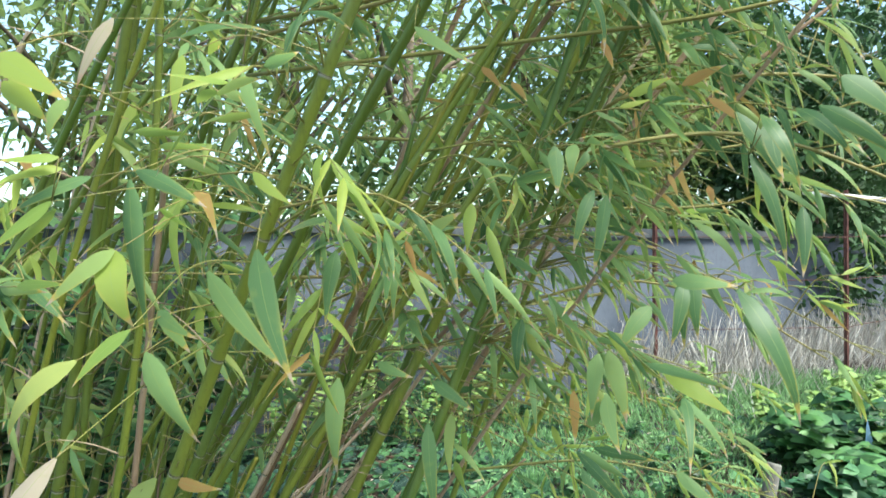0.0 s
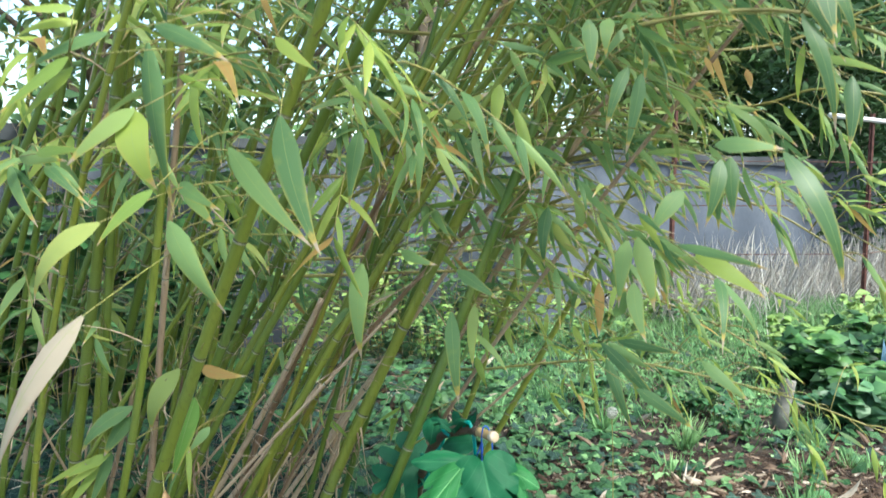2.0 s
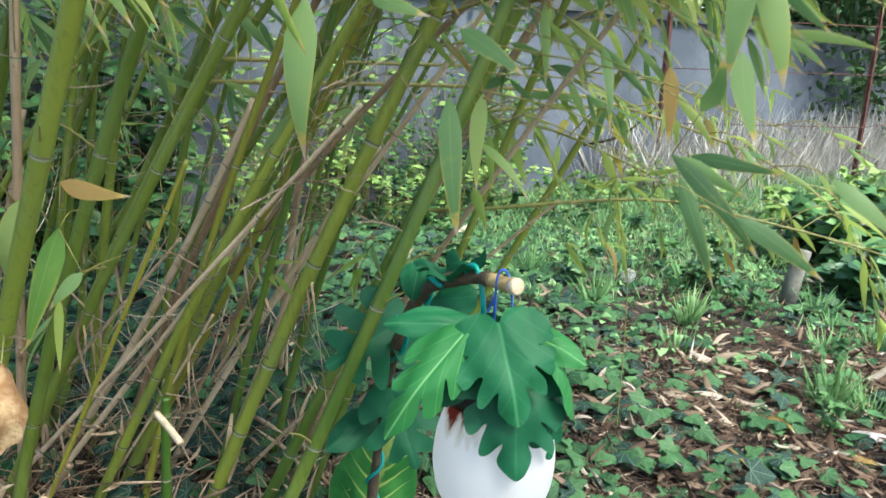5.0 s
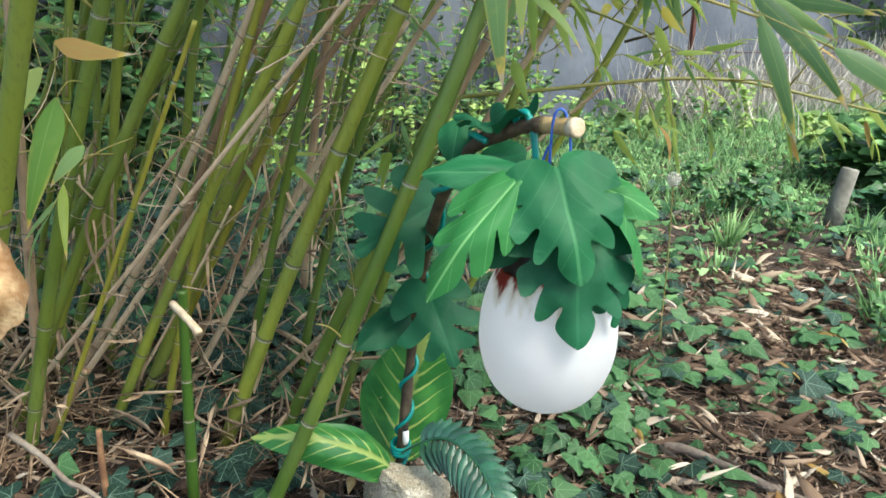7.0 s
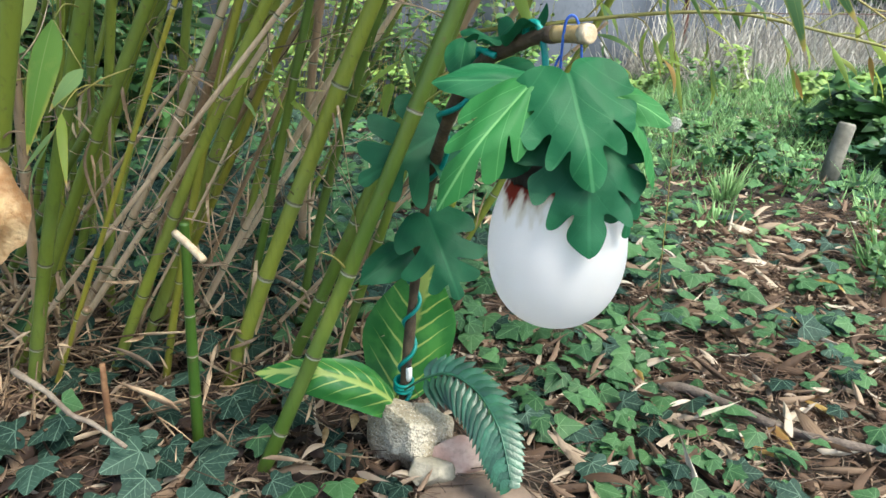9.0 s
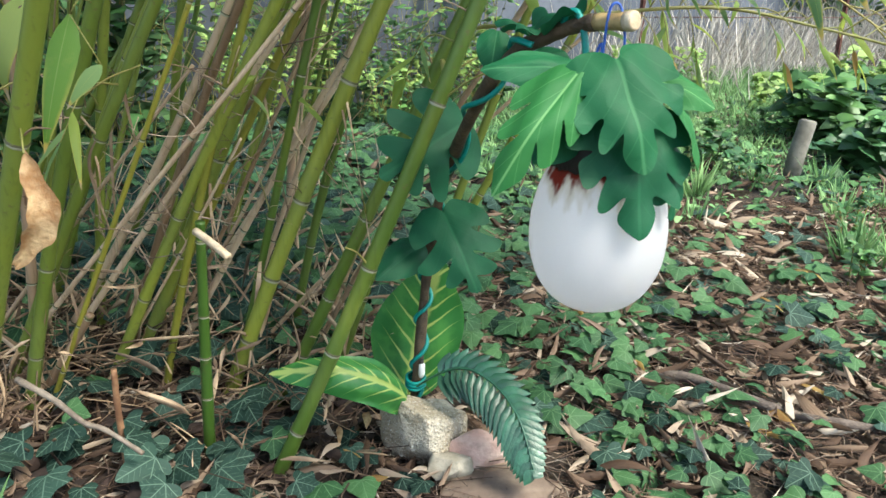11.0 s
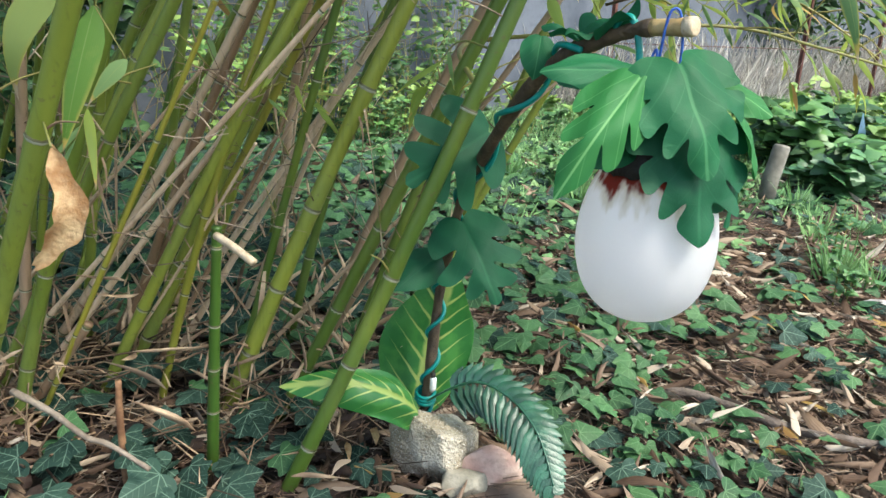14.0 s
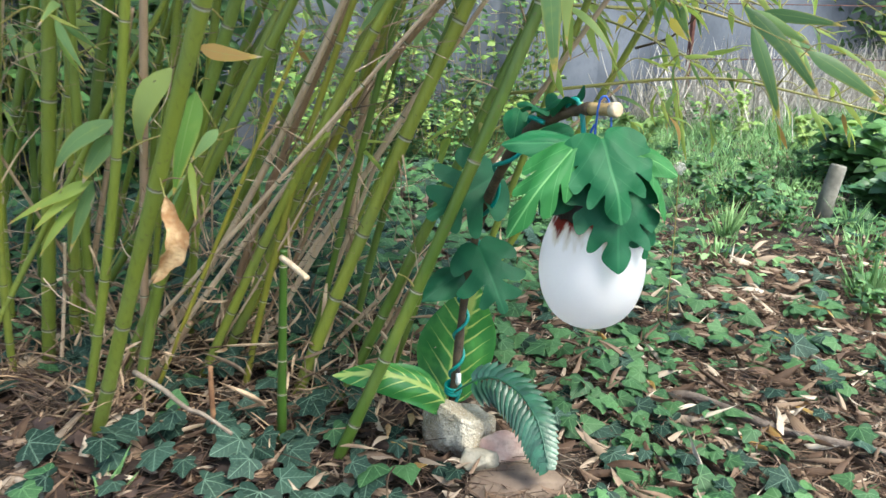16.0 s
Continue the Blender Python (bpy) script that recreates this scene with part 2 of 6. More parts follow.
POST_WOOD = plain("weathered_post", (0.10, 0.095, 0.08), (0.19, 0.18, 0.155), 10.0, 0.85, 0.6)
CUT_WOOD = plain("cut_bamboo_wood", (0.50, 0.37, 0.24), (0.62, 0.50, 0.36), 60.0, 0.7, 0.4, by_piece=0.1)
BRANCH = plain("peeling_branch", (0.045, 0.03, 0.018), (0.11, 0.075, 0.042), 25.0, 0.7, 0.7)
BRANCH_TAN = plain("bare_branch", (0.36, 0.24, 0.10), (0.46, 0.33, 0.16), 30.0, 0.6, 0.4)
WIRE = plain("teal_garden_wire", (0.0, 0.20, 0.17), (0.005, 0.27, 0.22), 30.0, 0.4, 0.1)
BLUE = plain("blue_cord", (0.03, 0.09, 0.42), (0.05, 0.16, 0.55), 60.0, 0.6, 0.3)
PLASTIC = plain("white_plastic", (0.7, 0.7, 0.68), (0.8, 0.8, 0.78), 60.0, 0.4, 0.1)
BLACK = plain("black_plastic", (0.015, 0.013, 0.012), (0.03, 0.026, 0.024), 40.0, 0.6, 0.3)
PINK_ROCK = plain("pink_sandstone", (0.44, 0.27, 0.22), (0.56, 0.41, 0.34), 22.0, 0.85, 0.5, 0.004)
GREY_ROCK = plain("grey_brown_pebble", (0.25, 0.225, 0.17), (0.35, 0.315, 0.25), 26.0, 0.85, 0.5, 0.004)
SLAB = plain("brown_flat_stone", (0.14, 0.10, 0.075), (0.24, 0.18, 0.13), 14.0, 0.8, 0.5, 0.004)


def granite():
    n = Nodes("speckled_granite")
    c = n.mix(n.step(n.noise(14.0), 0.35, 0.65), (0.43, 0.35, 0.24), (0.62, 0.55, 0.43))
    grain = n.noise(240.0, 3.0)
    c = n.mix(n.math("MULTIPLY", n.step(grain, 0.52, 0.66), 0.6), c, (0.17, 0.14, 0.11))
    c = n.mix(n.step(n.noise(300.0, 2.0), 0.6, 0.68), c, (0.70, 0.66, 0.58))
    rough = n.math("ADD", grain, n.math("MULTIPLY", n.noise(45.0, 5.0), 2.5))
    return n.finish(c, 0.8, n.bump(rough, 1.0, 0.012))


GRANITE = granite()


def fabric_leaf(name, c1, c2, vein, veins=0.35):
    n = Nodes(name)
    u, v = n.uv()
    k = n.math("ABSOLUTE", n.math("SUBTRACT", u, 0.5))
    c = n.mix(n.step(n.noise(14.0), 0.35, 0.7), c1, c2)
    rib = n.step(k, 0.022, 0.006)
    side = n.math("FRACT", n.math("SUBTRACT", n.math("MULTIPLY", v, 4.0), n.math("MULTIPLY", n.math("POWER", k, 0.8), 4.2)))
    line = n.math("MULTIPLY", n.step(n.math("ABSOLUTE", n.math("SUBTRACT", side, 0.5)), 0.05, 0.008), 0.35)
    c = n.mix(n.math("MULTIPLY", n.math("MAXIMUM", rib, line), veins), c, vein)
    weave = n.noise(700.0, 2.0)
    return n.finish(c, 0.6, n.bump(n.math("ADD", weave, line), 0.15, 0.002), gloss=0.3, thin=0.22)


CLOTH = fabric_leaf("artificial_leaf_green", (0.008, 0.10, 0.036), (0.013, 0.128, 0.046), (0.12, 0.36, 0.15), 0.3)
CLOTH_DARK = fabric_leaf("artificial_leaf_dark", (0.005, 0.072, 0.03), (0.01, 0.102, 0.042), (0.04, 0.2, 0.09), 0.2)
CLOTH_LIGHT = fabric_leaf("artificial_leaf_light", (0.022, 0.148, 0.036), (0.034, 0.18, 0.046), (0.25, 0.52, 0.2), 0.5)


def variegated():
    n = Nodes("variegated_leaf")
    u, v = n.uv()
    k = n.math("ABSOLUTE", n.math("SUBTRACT", u, 0.5))
    wob = n.math("MULTIPLY", n.math("SUBTRACT", n.noise(40.0), 0.5), 0.16)
    c = n.mix(n.step(n.noise(25.0), 0.4, 0.65), (0.025, 0.15, 0.03), (0.055, 0.22, 0.042))
    rib = n.step(n.math("ADD", k, n.math("MULTIPLY", wob, 0.5)), 0.075, 0.025)
    side = n.math("FRACT", n.math("ADD", wob, n.math("SUBTRACT", n.math("MULTIPLY", v, 7.5), n.math("MULTIPLY", k, 4.4))))
    width = n.math("MULTIPLY", n.math("SUBTRACT", 0.47, k), 0.36)
    line = n.step(n.math("SUBTRACT", width, n.math("ABSOLUTE", n.math("SUBTRACT", side, 0.5))), 0.0, 0.08)
    c = n.mix(n.math("MULTIPLY", n.math("MAXIMUM", rib, line), 0.78), c, (0.42, 0.50, 0.14))
    return n.finish(c, 0.45, n.bump(line, 0.2, 0.003), thin=0.25)


VARIEGATED = variegated()
FLUFF = plain("seed_fluff", (0.74, 0.71, 0.66), (0.82, 0.79, 0.74), 90.0, 0.9, 0.1, thin=0.4)
FERN = plain("fern_plastic", (0.010, 0.056, 0.03), (0.026, 0.10, 0.056), 40.0, 0.36, 0.2, by_piece=0.3, gloss=0.55)


def egg_material():
    n = Nodes("white_egg_paint")
    sep = n.tree.nodes.new("ShaderNodeSeparateXYZ")
    n.put(sep.inputs[0], n.place())
    z = sep.outputs[2]
    stretch = n.add("ShaderNodeMapping", Vector=n.place(), Scale=(42.0, 42.0, 9.0))
    drip = n.noise(1.0, 3.0, stretch)
    edge = n.math("ADD", z, n.math("MULTIPLY", drip, 0.13))
    c = n.mix(n.step(n.noise(9.0), 0.3, 0.7), (0.955, 0.935, 0.945), (0.975, 0.96, 0.97))
    c = n.mix(n.math("MULTIPLY", n.step(edge, 0.628, 0.65), 0.5), c, (0.50, 0.42, 0.24))
    c = n.mix(n.step(edge, 0.646, 0.662), c, (0.18, 0.022, 0.013))
    c = n.mix(n.step(edge, 0.668, 0.69), c, (0.07, 0.02, 0.012))
    return n.finish(c, 0.5, n.bump(n.noise(60.0), 0.06, 0.002), gloss=0.3, thin=0.68)


EGG = egg_material()


# ---- mesh tools ----
class Geo:
    """Gathers points, faces and their texture places."""

    def __init__(self):
        self.v, self.f, self.t, self.count = [], [], [], 0

    def add(self, verts, faces, uv):
        self.v.append(np.asarray(verts, float))
        self.t.append(np.asarray(uv, float))
        self.f.append([tuple(i + self.count for i in f) for f in faces])
        self.count += len(verts)

    def put(self, shape, m):
        """A ready shape under the 4 x 4 matrix m."""
        verts, faces, uv = shape
        m = np.array(m)
        self.add(verts @ m[:3, :3].T + m[:3, 3], faces, uv)

    def mesh(self, name, material, smooth=True):
        me = bpy.data.meshes.new(name)
        v = np.concatenate(self.v)
        faces = [f for fs in self.f for f in fs]
        me.from_pydata(v.tolist(), [], faces)
        uv = np.concatenate(self.t)
        layer = me.uv_layers.new(name="UVMap")
        idx = np.empty(len(me.loops), np.int32)
        me.loops.foreach_get("vertex_index", idx)
        layer.data.foreach_set("uv", uv[idx].astype(np.float32).ravel())
        me.materials.append(material)
        if smooth:
            me.polygons.foreach_set("use_smooth", np.ones(len(me.polygons), bool))
        me.update()
        return me


def hang(ob, parent):
    ob.parent = parent
    if parent.parent is None:
        ob.matrix_parent_inverse = Matrix.Translation(-parent.location)
    return ob


def part(name, geo, material, parent, label="", smooth=True):
    ob = new(name, geo.mesh(name, material, smooth) if isinstance(geo, Geo) else geo)
    hang(ob, parent)
    return tagged(ob, label)


def thing(name, at, label, category, group="", kind=""):
    ob = new(name)
    ob.location = at
    ob.empty_display_size = 0.05
    return tagged(ob, label, category, group, kind)


def whole(name, geo, material, label, category, group="", kind="", smooth=True):
    return tagged(new(name, geo.mesh(name, material, smooth)), label, category, group, kind)


def tube(geo, points, radii, sides=8, caps=True):
    """A round tube along points; v runs along it."""
    p = np.asarray(points, float)
    n = len(p)
    r = np.broadcast_to(np.asarray(radii, float), (n,))
    tan = np.gradient(p, axis=0)
    tan /= np.linalg.norm(tan, axis=1)[:, None] + 1e-12
    up = np.array((0.0, 0.0, 1.0)) if abs(tan[0][2]) < 0.9 else np.array((1.0, 0.0, 0.0))
    verts, uv = [], []
    for i in range(n):
        a = np.cross(tan[i], up)
        a /= np.linalg.norm(a) + 1e-12
        b = np.cross(a, tan[i])
        up = b
        for k in range(sides):
            th = 2 * math.pi * k / sides
            verts.append(p[i] + r[i] * (math.cos(th) * a + math.sin(th) * b))
            uv.append((k / sides, i / (n - 1)))
    faces = [(i * sides + k, i * sides + (k + 1) % sides, (i + 1) * sides + (k + 1) % sides, (i + 1) * sides + k) for i in range(n - 1) for k in range(sides)]
    if caps:
        faces += [tuple(range(sides))[::-1], tuple((n - 1) * sides + k for k in range(sides))]
    geo.add(verts, faces, uv)


def bend(points, count=12):
    """A smooth curve through a few points."""
    p = [Vector(q) for q in points]
    p = [2 * p[0] - p[1], *p, 2 * p[-1] - p[-2]]
    out = []
    for i in range(1, len(p) - 2):
        for k in range(count):
            t = k / count
            a, b, c, d = p[i - 1], p[i], p[i + 1], p[i + 2]
            out.append(0.5 * (2 * b + (c - a) * t + (2 * a - 5 * b + 4 * c - d) * t * t + (3 * b - a - 3 * c + d) * t ** 3))
    return [*out, p[-2]]


def blade(rows=6, sag=0.1, fold=0.2, curl=0.0, blunt=0.75, swing=0.0):
    """A leaf blade of unit length and width along x, its chord level."""
    verts, uv, faces = [], [], []
    for i in range(rows + 1):
        v = i / rows
        w = 0.5 * min(1.0, v / 0.2 + 0.06) ** 0.7 * (1 - max(0.0, (v - 0.34) / 0.66) ** 1.5) ** (blunt + 0.3) + 0.004
        z = sag * 4 * v * (1 - v)
        y0 = swing * 4 * v * (1 - v)
        turn = curl * v
        for s in (-1, 0, 1):
            dy, dz = s * w * math.cos(turn), abs(s) * w * -fold * 0.2 + s * w * math.sin(turn) * 0.13
            verts.append((v, y0 + dy, z + dz))
            uv.append((0.5 + 0.5 * s, v))
    for i in range(rows):
        for s in (0, 1):
            a = 3 * i + s
            faces.append((a, a + 1, a + 4, a + 3))
    return np.array(verts), faces, np.array(uv)


def frame_of(base, tip, width, facing, thick=None):
    """The matrix that lays a unit blade from base to tip, its face towards facing."""
    x = Vector(tip) - Vector(base)
    length = x.length
    x.normalize()
    z = Vector(facing) - x * x.dot(Vector(facing))
    if z.length < 1e-4:
        z = x.orthogonal()
    z.normalize()
    y = z.cross(x)
    s = thick or length
    m = Matrix((x * length, y * width, z * s)).transposed().to_4x4()
    m.translation = Vector(base)
    return m


rnd = random.Random(7)
BLADES = [blade(9, rnd.uniform(0.02, 0.2), rnd.uniform(0.05, 0.5), rnd.uniform(-1.0, 1.0), rnd.uniform(0.65, 0.95), rnd.uniform(-0.3, 0.3)) for _ in range(12)]
DRY = [blade(6, rnd.uniform(-0.1, 0.2), rnd.uniform(0.8, 2.5), rnd.uniform(-2.5, 2.5), 0.8, rnd.uniform(-0.12, 0.12)) for _ in range(8)]
SHORT = [blade(3, rnd.uniform(0.03, 0.14), rnd.uniform(0.1, 0.6), 0.0, 0.75) for _ in range(4)]


def shape_mesh(name, shape, material):
    g = Geo()
    g.add(*shape)
    return g.mesh(name, material)


LEAF_MESHES = {m: [shape_mesh("leaf", s, m) for s in BLADES] for m in (LEAF, LEAF_GOLD, LEAF_FRESH, LEAF_DEEP, LEAF_YELLOW, LEAF_DRY, LEAF_ORANGE)}


# ---- ground ----
def smooth01(a, b, v):
    t = min(1.0, max(0.0, (v - a) / (b - a)))
    return t * t * (3 - 2 * t)


def ground_at(x, y):
    z = -0.055 + 0.05 * (1 - smooth01(-1.0, -0.15, x)) * (1 - smooth01(3, 6, y))
    near = 1 - smooth01(6, 14, math.hypot(x, y))
    return z + near * (0.022 * noise.noise((x * 1.3, y * 1.3, 0)) + 0.012 * noise.noise((x * 6, y * 6, 3)))


def make_ground():
    g = Geo()
    steps = sorted({round(s * 0.08 * 1.095 ** k * k, 3) for k in range(70) for s in (1, -1)})
    xs = [s for s in steps if abs(s) < 400]
    ys = [s + 2.2 for s in xs]
    verts = [(x, y, ground_at(x, y)) for y in ys for x in xs]
    n = len(xs)
    faces = [(j * n + i, j * n + i + 1, (j + 1) * n + i + 1, (j + 1) * n + i) for j in range(len(ys) - 1) for i in range(n - 1)]
    g.add(verts, faces, [(v[0], v[1]) for v in verts])
    whole("ground", g, SOIL, "dark soil under leaf litter and ivy", "ground", kind="structure")


make_ground()


# ---- wall, fence and far greenery ----
WALL_A, WALL_B = Vector((-9.0, -0.6, 0)), Vector((14.0, 17.3, 0))
ALONG = (WALL_B - WALL_A).normalized()
OUT = Vector((-ALONG.y, ALONG.x, 0))


def slab_geo(a, b, z0, z1, thick, parts=24, wob=0.0):
    """An upright slab from a to b."""
    g = Geo()
    verts, faces, uv = [], [], []
    for i in range(parts + 1):
        p = a.lerp(b, i / parts)
        dz = wob * noise.noise((i * 0.7, 0, 9))
        for off, z in ((0, z0), (0, z1 + dz), (thick, z1 + dz), (thick, z0)):
            q = p + OUT * off
            verts.append((q.x, q.y, z))
            uv.append((i / parts, z))
    for i in range(parts):
        for k in range(4):
            c, d = 4 * i + k, 4 * i + (k + 1) % 4
            faces.append((c, c + 4, d + 4, d))
    faces += [(0, 1, 2, 3), tuple(4 * parts + k for k in (3, 2, 1, 0))]
    g.add(verts, faces, uv)
    return g


wall = thing("wall_north", WALL_A, "long low grey rendered garden wall", "wall", kind="structure")
part("wall_face", slab_geo(WALL_A, WALL_B, -0.3, 1.52, 0.16, 60, 0.02), WALL, wall, smooth=False)
part("coping", slab_geo(WALL_A - OUT * 0.05, WALL_B - OUT * 0.05, 1.5, 1.6, 0.26, 60, 0.03), COPING, wall, "dark rounded coping along the wall top", smooth=False)


def fence():
    at = Vector((4.2, 7.9, 0))
    f = thing("wire_fence", at, "rusty steel fence with a white top rail", "fence", kind="structure")
    lane = ALONG
    first = Vector((2.1, 7.6, 0))
    for k in (-1, 0, 1, 2, 3):
        p = at + lane * (2.4 * k) if k >= 0 else first
        g = Geo()
        h = 2.0
        for w, d in ((0.05, 0.012), (0.012, 0.05)):
            c = [(-w / 2, -d / 2), (w / 2, -d / 2), (w / 2, d / 2), (-w / 2, d / 2)]
            v = [(p.x + a, p.y + b, z) for z in (-0.3, h) for a, b in c]
            g.add(v, [(0, 1, 5, 4), (1, 2, 6, 5), (2, 3, 7, 6), (3, 0, 4, 7), (4, 5, 6, 7), (3, 2, 1, 0)], [(0, 0)] * 8)
        part("post", g, RUST, f, "rust-red steel post", False)
    g = Geo()
    tube(g, [(at + lane * s + Vector((0, -0.03, 1.93))) for s in (-0.9, 0, 3, 8)], 0.026, 8)
    part("rail", g, WHITE_PAINT, f, "white painted rail")
    for z in (0.55, 1.05, 1.5):
        g = Geo()
        tube(g, [(at + lane * s + Vector((0, -0.03, z + 0.02 * math.sin(s * 2)))) for s in np.linspace(0, 8, 40)], 0.004, 4)
        tube(g, [first + Vector((0, -0.03, z)), at + Vector((0, -0.03, z))], 0.004, 4)
        part("wire", g, RUST, f)


fence()


def crown(g, centre, size, count, leaf, seed, shape):
    r = random.Random(seed)
    lobes = [(Vector([r.uniform(-0.6, 0.6) * s for s in size]), r.uniform(0.35, 0.6)) for _ in range(9)]
    for _ in range(count):
        c, k = lobes[r.randrange(9)]
        d = Vector((r.gauss(0, 1), r.gauss(0, 1), r.gauss(0, 1))).normalized()
        p = Vector(centre) + c + Vector([d[i] * size[i] * k * r.uniform(0.55, 1.05) for i in range(3)])
        L = leaf * r.uniform(0.6, 1.4)
        way = Vector((r.gauss(0, 1), r.gauss(0, 1), r.gauss(-0.5, 0.7))).normalized()
        g.put(shape[r.randrange(len(shape))], frame_of(p, p + way * L, L * r.uniform(0.3, 0.5), (r.gauss(0, 1), r.gauss(0, 1), 1.0)))


def tree(x, y, height, spread, seed, label, count=7000, leaf=0.15, material=TREE_LEAF, low=0.25):
    r = random.Random(seed)
    t = thing("tree", (x, y, -0.06), label, "tree", "trees beyond the wall")
    g = Geo()
    top = Vector((x + r.uniform(-0.4, 0.4), y, height * 0.75))
    tube(g, bend([(x, y, -0.15), (x + r.uniform(-0.1, 0.1), y, height * 0.35), top], 5), np.linspace(0.13, 0.04, 11), 8)
    part("trunk", g, BARK, t)
    for k in range(6):
        a = r.uniform(0, 6.28)
        z = height * r.uniform(0.3, 0.65)
        g = Geo()
        tip = (x + math.cos(a) * spread * 0.8, y + math.sin(a) * spread * 0.8, z + height * 0.2)
        tube(g, bend([(x, y, z), (x + math.cos(a) * spread * 0.4, y + math.sin(a) * spread * 0.4, z + height * 0.14), tip], 4), np.linspace(0.045, 0.01, 9), 5)
        part("limb", g, BARK, t)
    g = Geo()
    crown(g, (x, y, height * (0.5 + low / 2)), (spread, spread, height * (0.62 - low / 2)), count, leaf, seed, SHORT)
    part("crown", g, material, t)


tree(-5.2, 6.0, 5.0, 1.6, 11, "slender tree with light green leaves and gaps of sky", count=4500)
tree(-2.0, 9.5, 6.0, 2.0, 12, "broad tree with mid-green leaves behind the wall", count=3600)
tree(1.2, 11.5, 6.5, 2.3, 13, "broad tree with mid-green leaves behind the wall", count=5500)
tree(4.8, 13.5, 6.0, 2.4, 14, "tree with dark green leaves behind the fence", low=0.1, count=14000, material=HEDGE_LEAF)
tree(8.8, 15.0, 6.0, 2.6, 15, "tree with yellow-green leaves behind the fence", low=0.1, count=12000)
tree(-3.6, 7.2, 5.6, 1.9, 17, "leafy tree with mid-green leaves behind the wall", low=0.1, count=4800)
tree(3.0, 10.6, 5.6, 2.0, 18, "leafy tree with mid-green leaves behind the wall", low=0.1, count=12000)
tree(5.2, 10.9, 5.4, 2.2, 25, "leafy tree with dark green leaves behind the fence", low=0.15, count=12000, material=HEDGE_LEAF)
tree(6.6, 12.6, 5.2, 2.0, 19, "dark leafy tree behind the fence", low=0.05, material=HEDGE_LEAF)
tree(-0.6, 8.2, 5.0, 1.8, 24, "leafy tree with mid-green leaves behind the wall", low=0.05, count=4500)
tree(-8.5, 4.5, 5.5, 2.0, 16, "dark green tree at the end of the wall")


def hedge():
    for k in range(9):
        p = WALL_A.lerp(WALL_B, 0.16 + 0.1 * k) + OUT * 1.5
        r = random.Random(60 + k)
        h = thing("hedge_shrub", (p.x, p.y, -0.06), "dark green dense shrub behind the wall", "shrub", "shrubs behind the wall")
        for _ in range(3):
            g = Geo()
            a = r.uniform(0, 6.28)
            tube(g, bend([(p.x, p.y, -0.1), (p.x + 0.2 * math.cos(a), p.y + 0.2 * math.sin(a), 0.8), (p.x + 0.6 * math.cos(a), p.y + 0.6 * math.sin(a), 1.7)], 4), np.linspace(0.03, 0.01, 9), 5)
            part("stem", g, BARK, h)
        g = Geo()
        crown(g, (p.x, p.y, 1.25), (1.5, 1.0, 1.15 + 0.25 * r.random()), 1500, 0.16, 60 + k, SHORT)
        part("crown", g, HEDGE_LEAF, h)


hedge()


# ---- bamboo ----
LEANS = []
OWNERS = []


def culm_point(c, z):
    x, y, sx, sy, qx, qy = c[:6]
    return Vector((x + sx * z + qx * z * z, y + sy * z + qy * z * z, z))


def leaf_object(parent, base, tip, width, facing, material=None, r=rnd):
    ob = new("leaf", r.choice(LEAF_MESHES[material or LEAF]))
    hang(ob, parent)
    ob.matrix_basis = frame_of(base, tip, width, facing)
    return ob


def spray(owner, start, way, length, leaves, size, r, thin=0.0016, yellow=0.08, green=LEAF):
    """A side twig with a fan of hanging leaves."""
    way = Vector(way).normalized()
    mid = start + way * length * 0.55 + Vector((0, 0, 0.02))
    end = start + way * length + Vector((0, 0, -0.22 * length))
    g = Geo()
    line = bend([start, mid, end], 4)
    tube(g, line, np.linspace(thin * 1.7, thin * 0.7, len(line)), 4)
    b = part("branch", g, TWIG, owner)
    for k in range(leaves):
        at = line[-1 - int((len(line) - 4) * (k / max(1, leaves)) ** 1.3)]
        side = way.cross(Vector((0, 0, 1))) * (1 if k % 2 else -1)
        d = (way * r.uniform(0.3, 0.9) + side * r.uniform(0.1, 0.8) + Vector((0, 0, r.uniform(-1.5, -0.1)))).normalized()
        L = size * r.uniform(0.6, 1.25)
        face = Vector((r.gauss(0, 0.5), r.gauss(-0.6, 0.5), r.uniform(0.1, 1.0)))
        roll = r.random()
        leaf_object(b, at, at + d * L, L * r.uniform(0.1, 0.155), face, LEAF_YELLOW if roll < yellow else LEAF_ORANGE if roll < yellow + 0.022 else green, r)


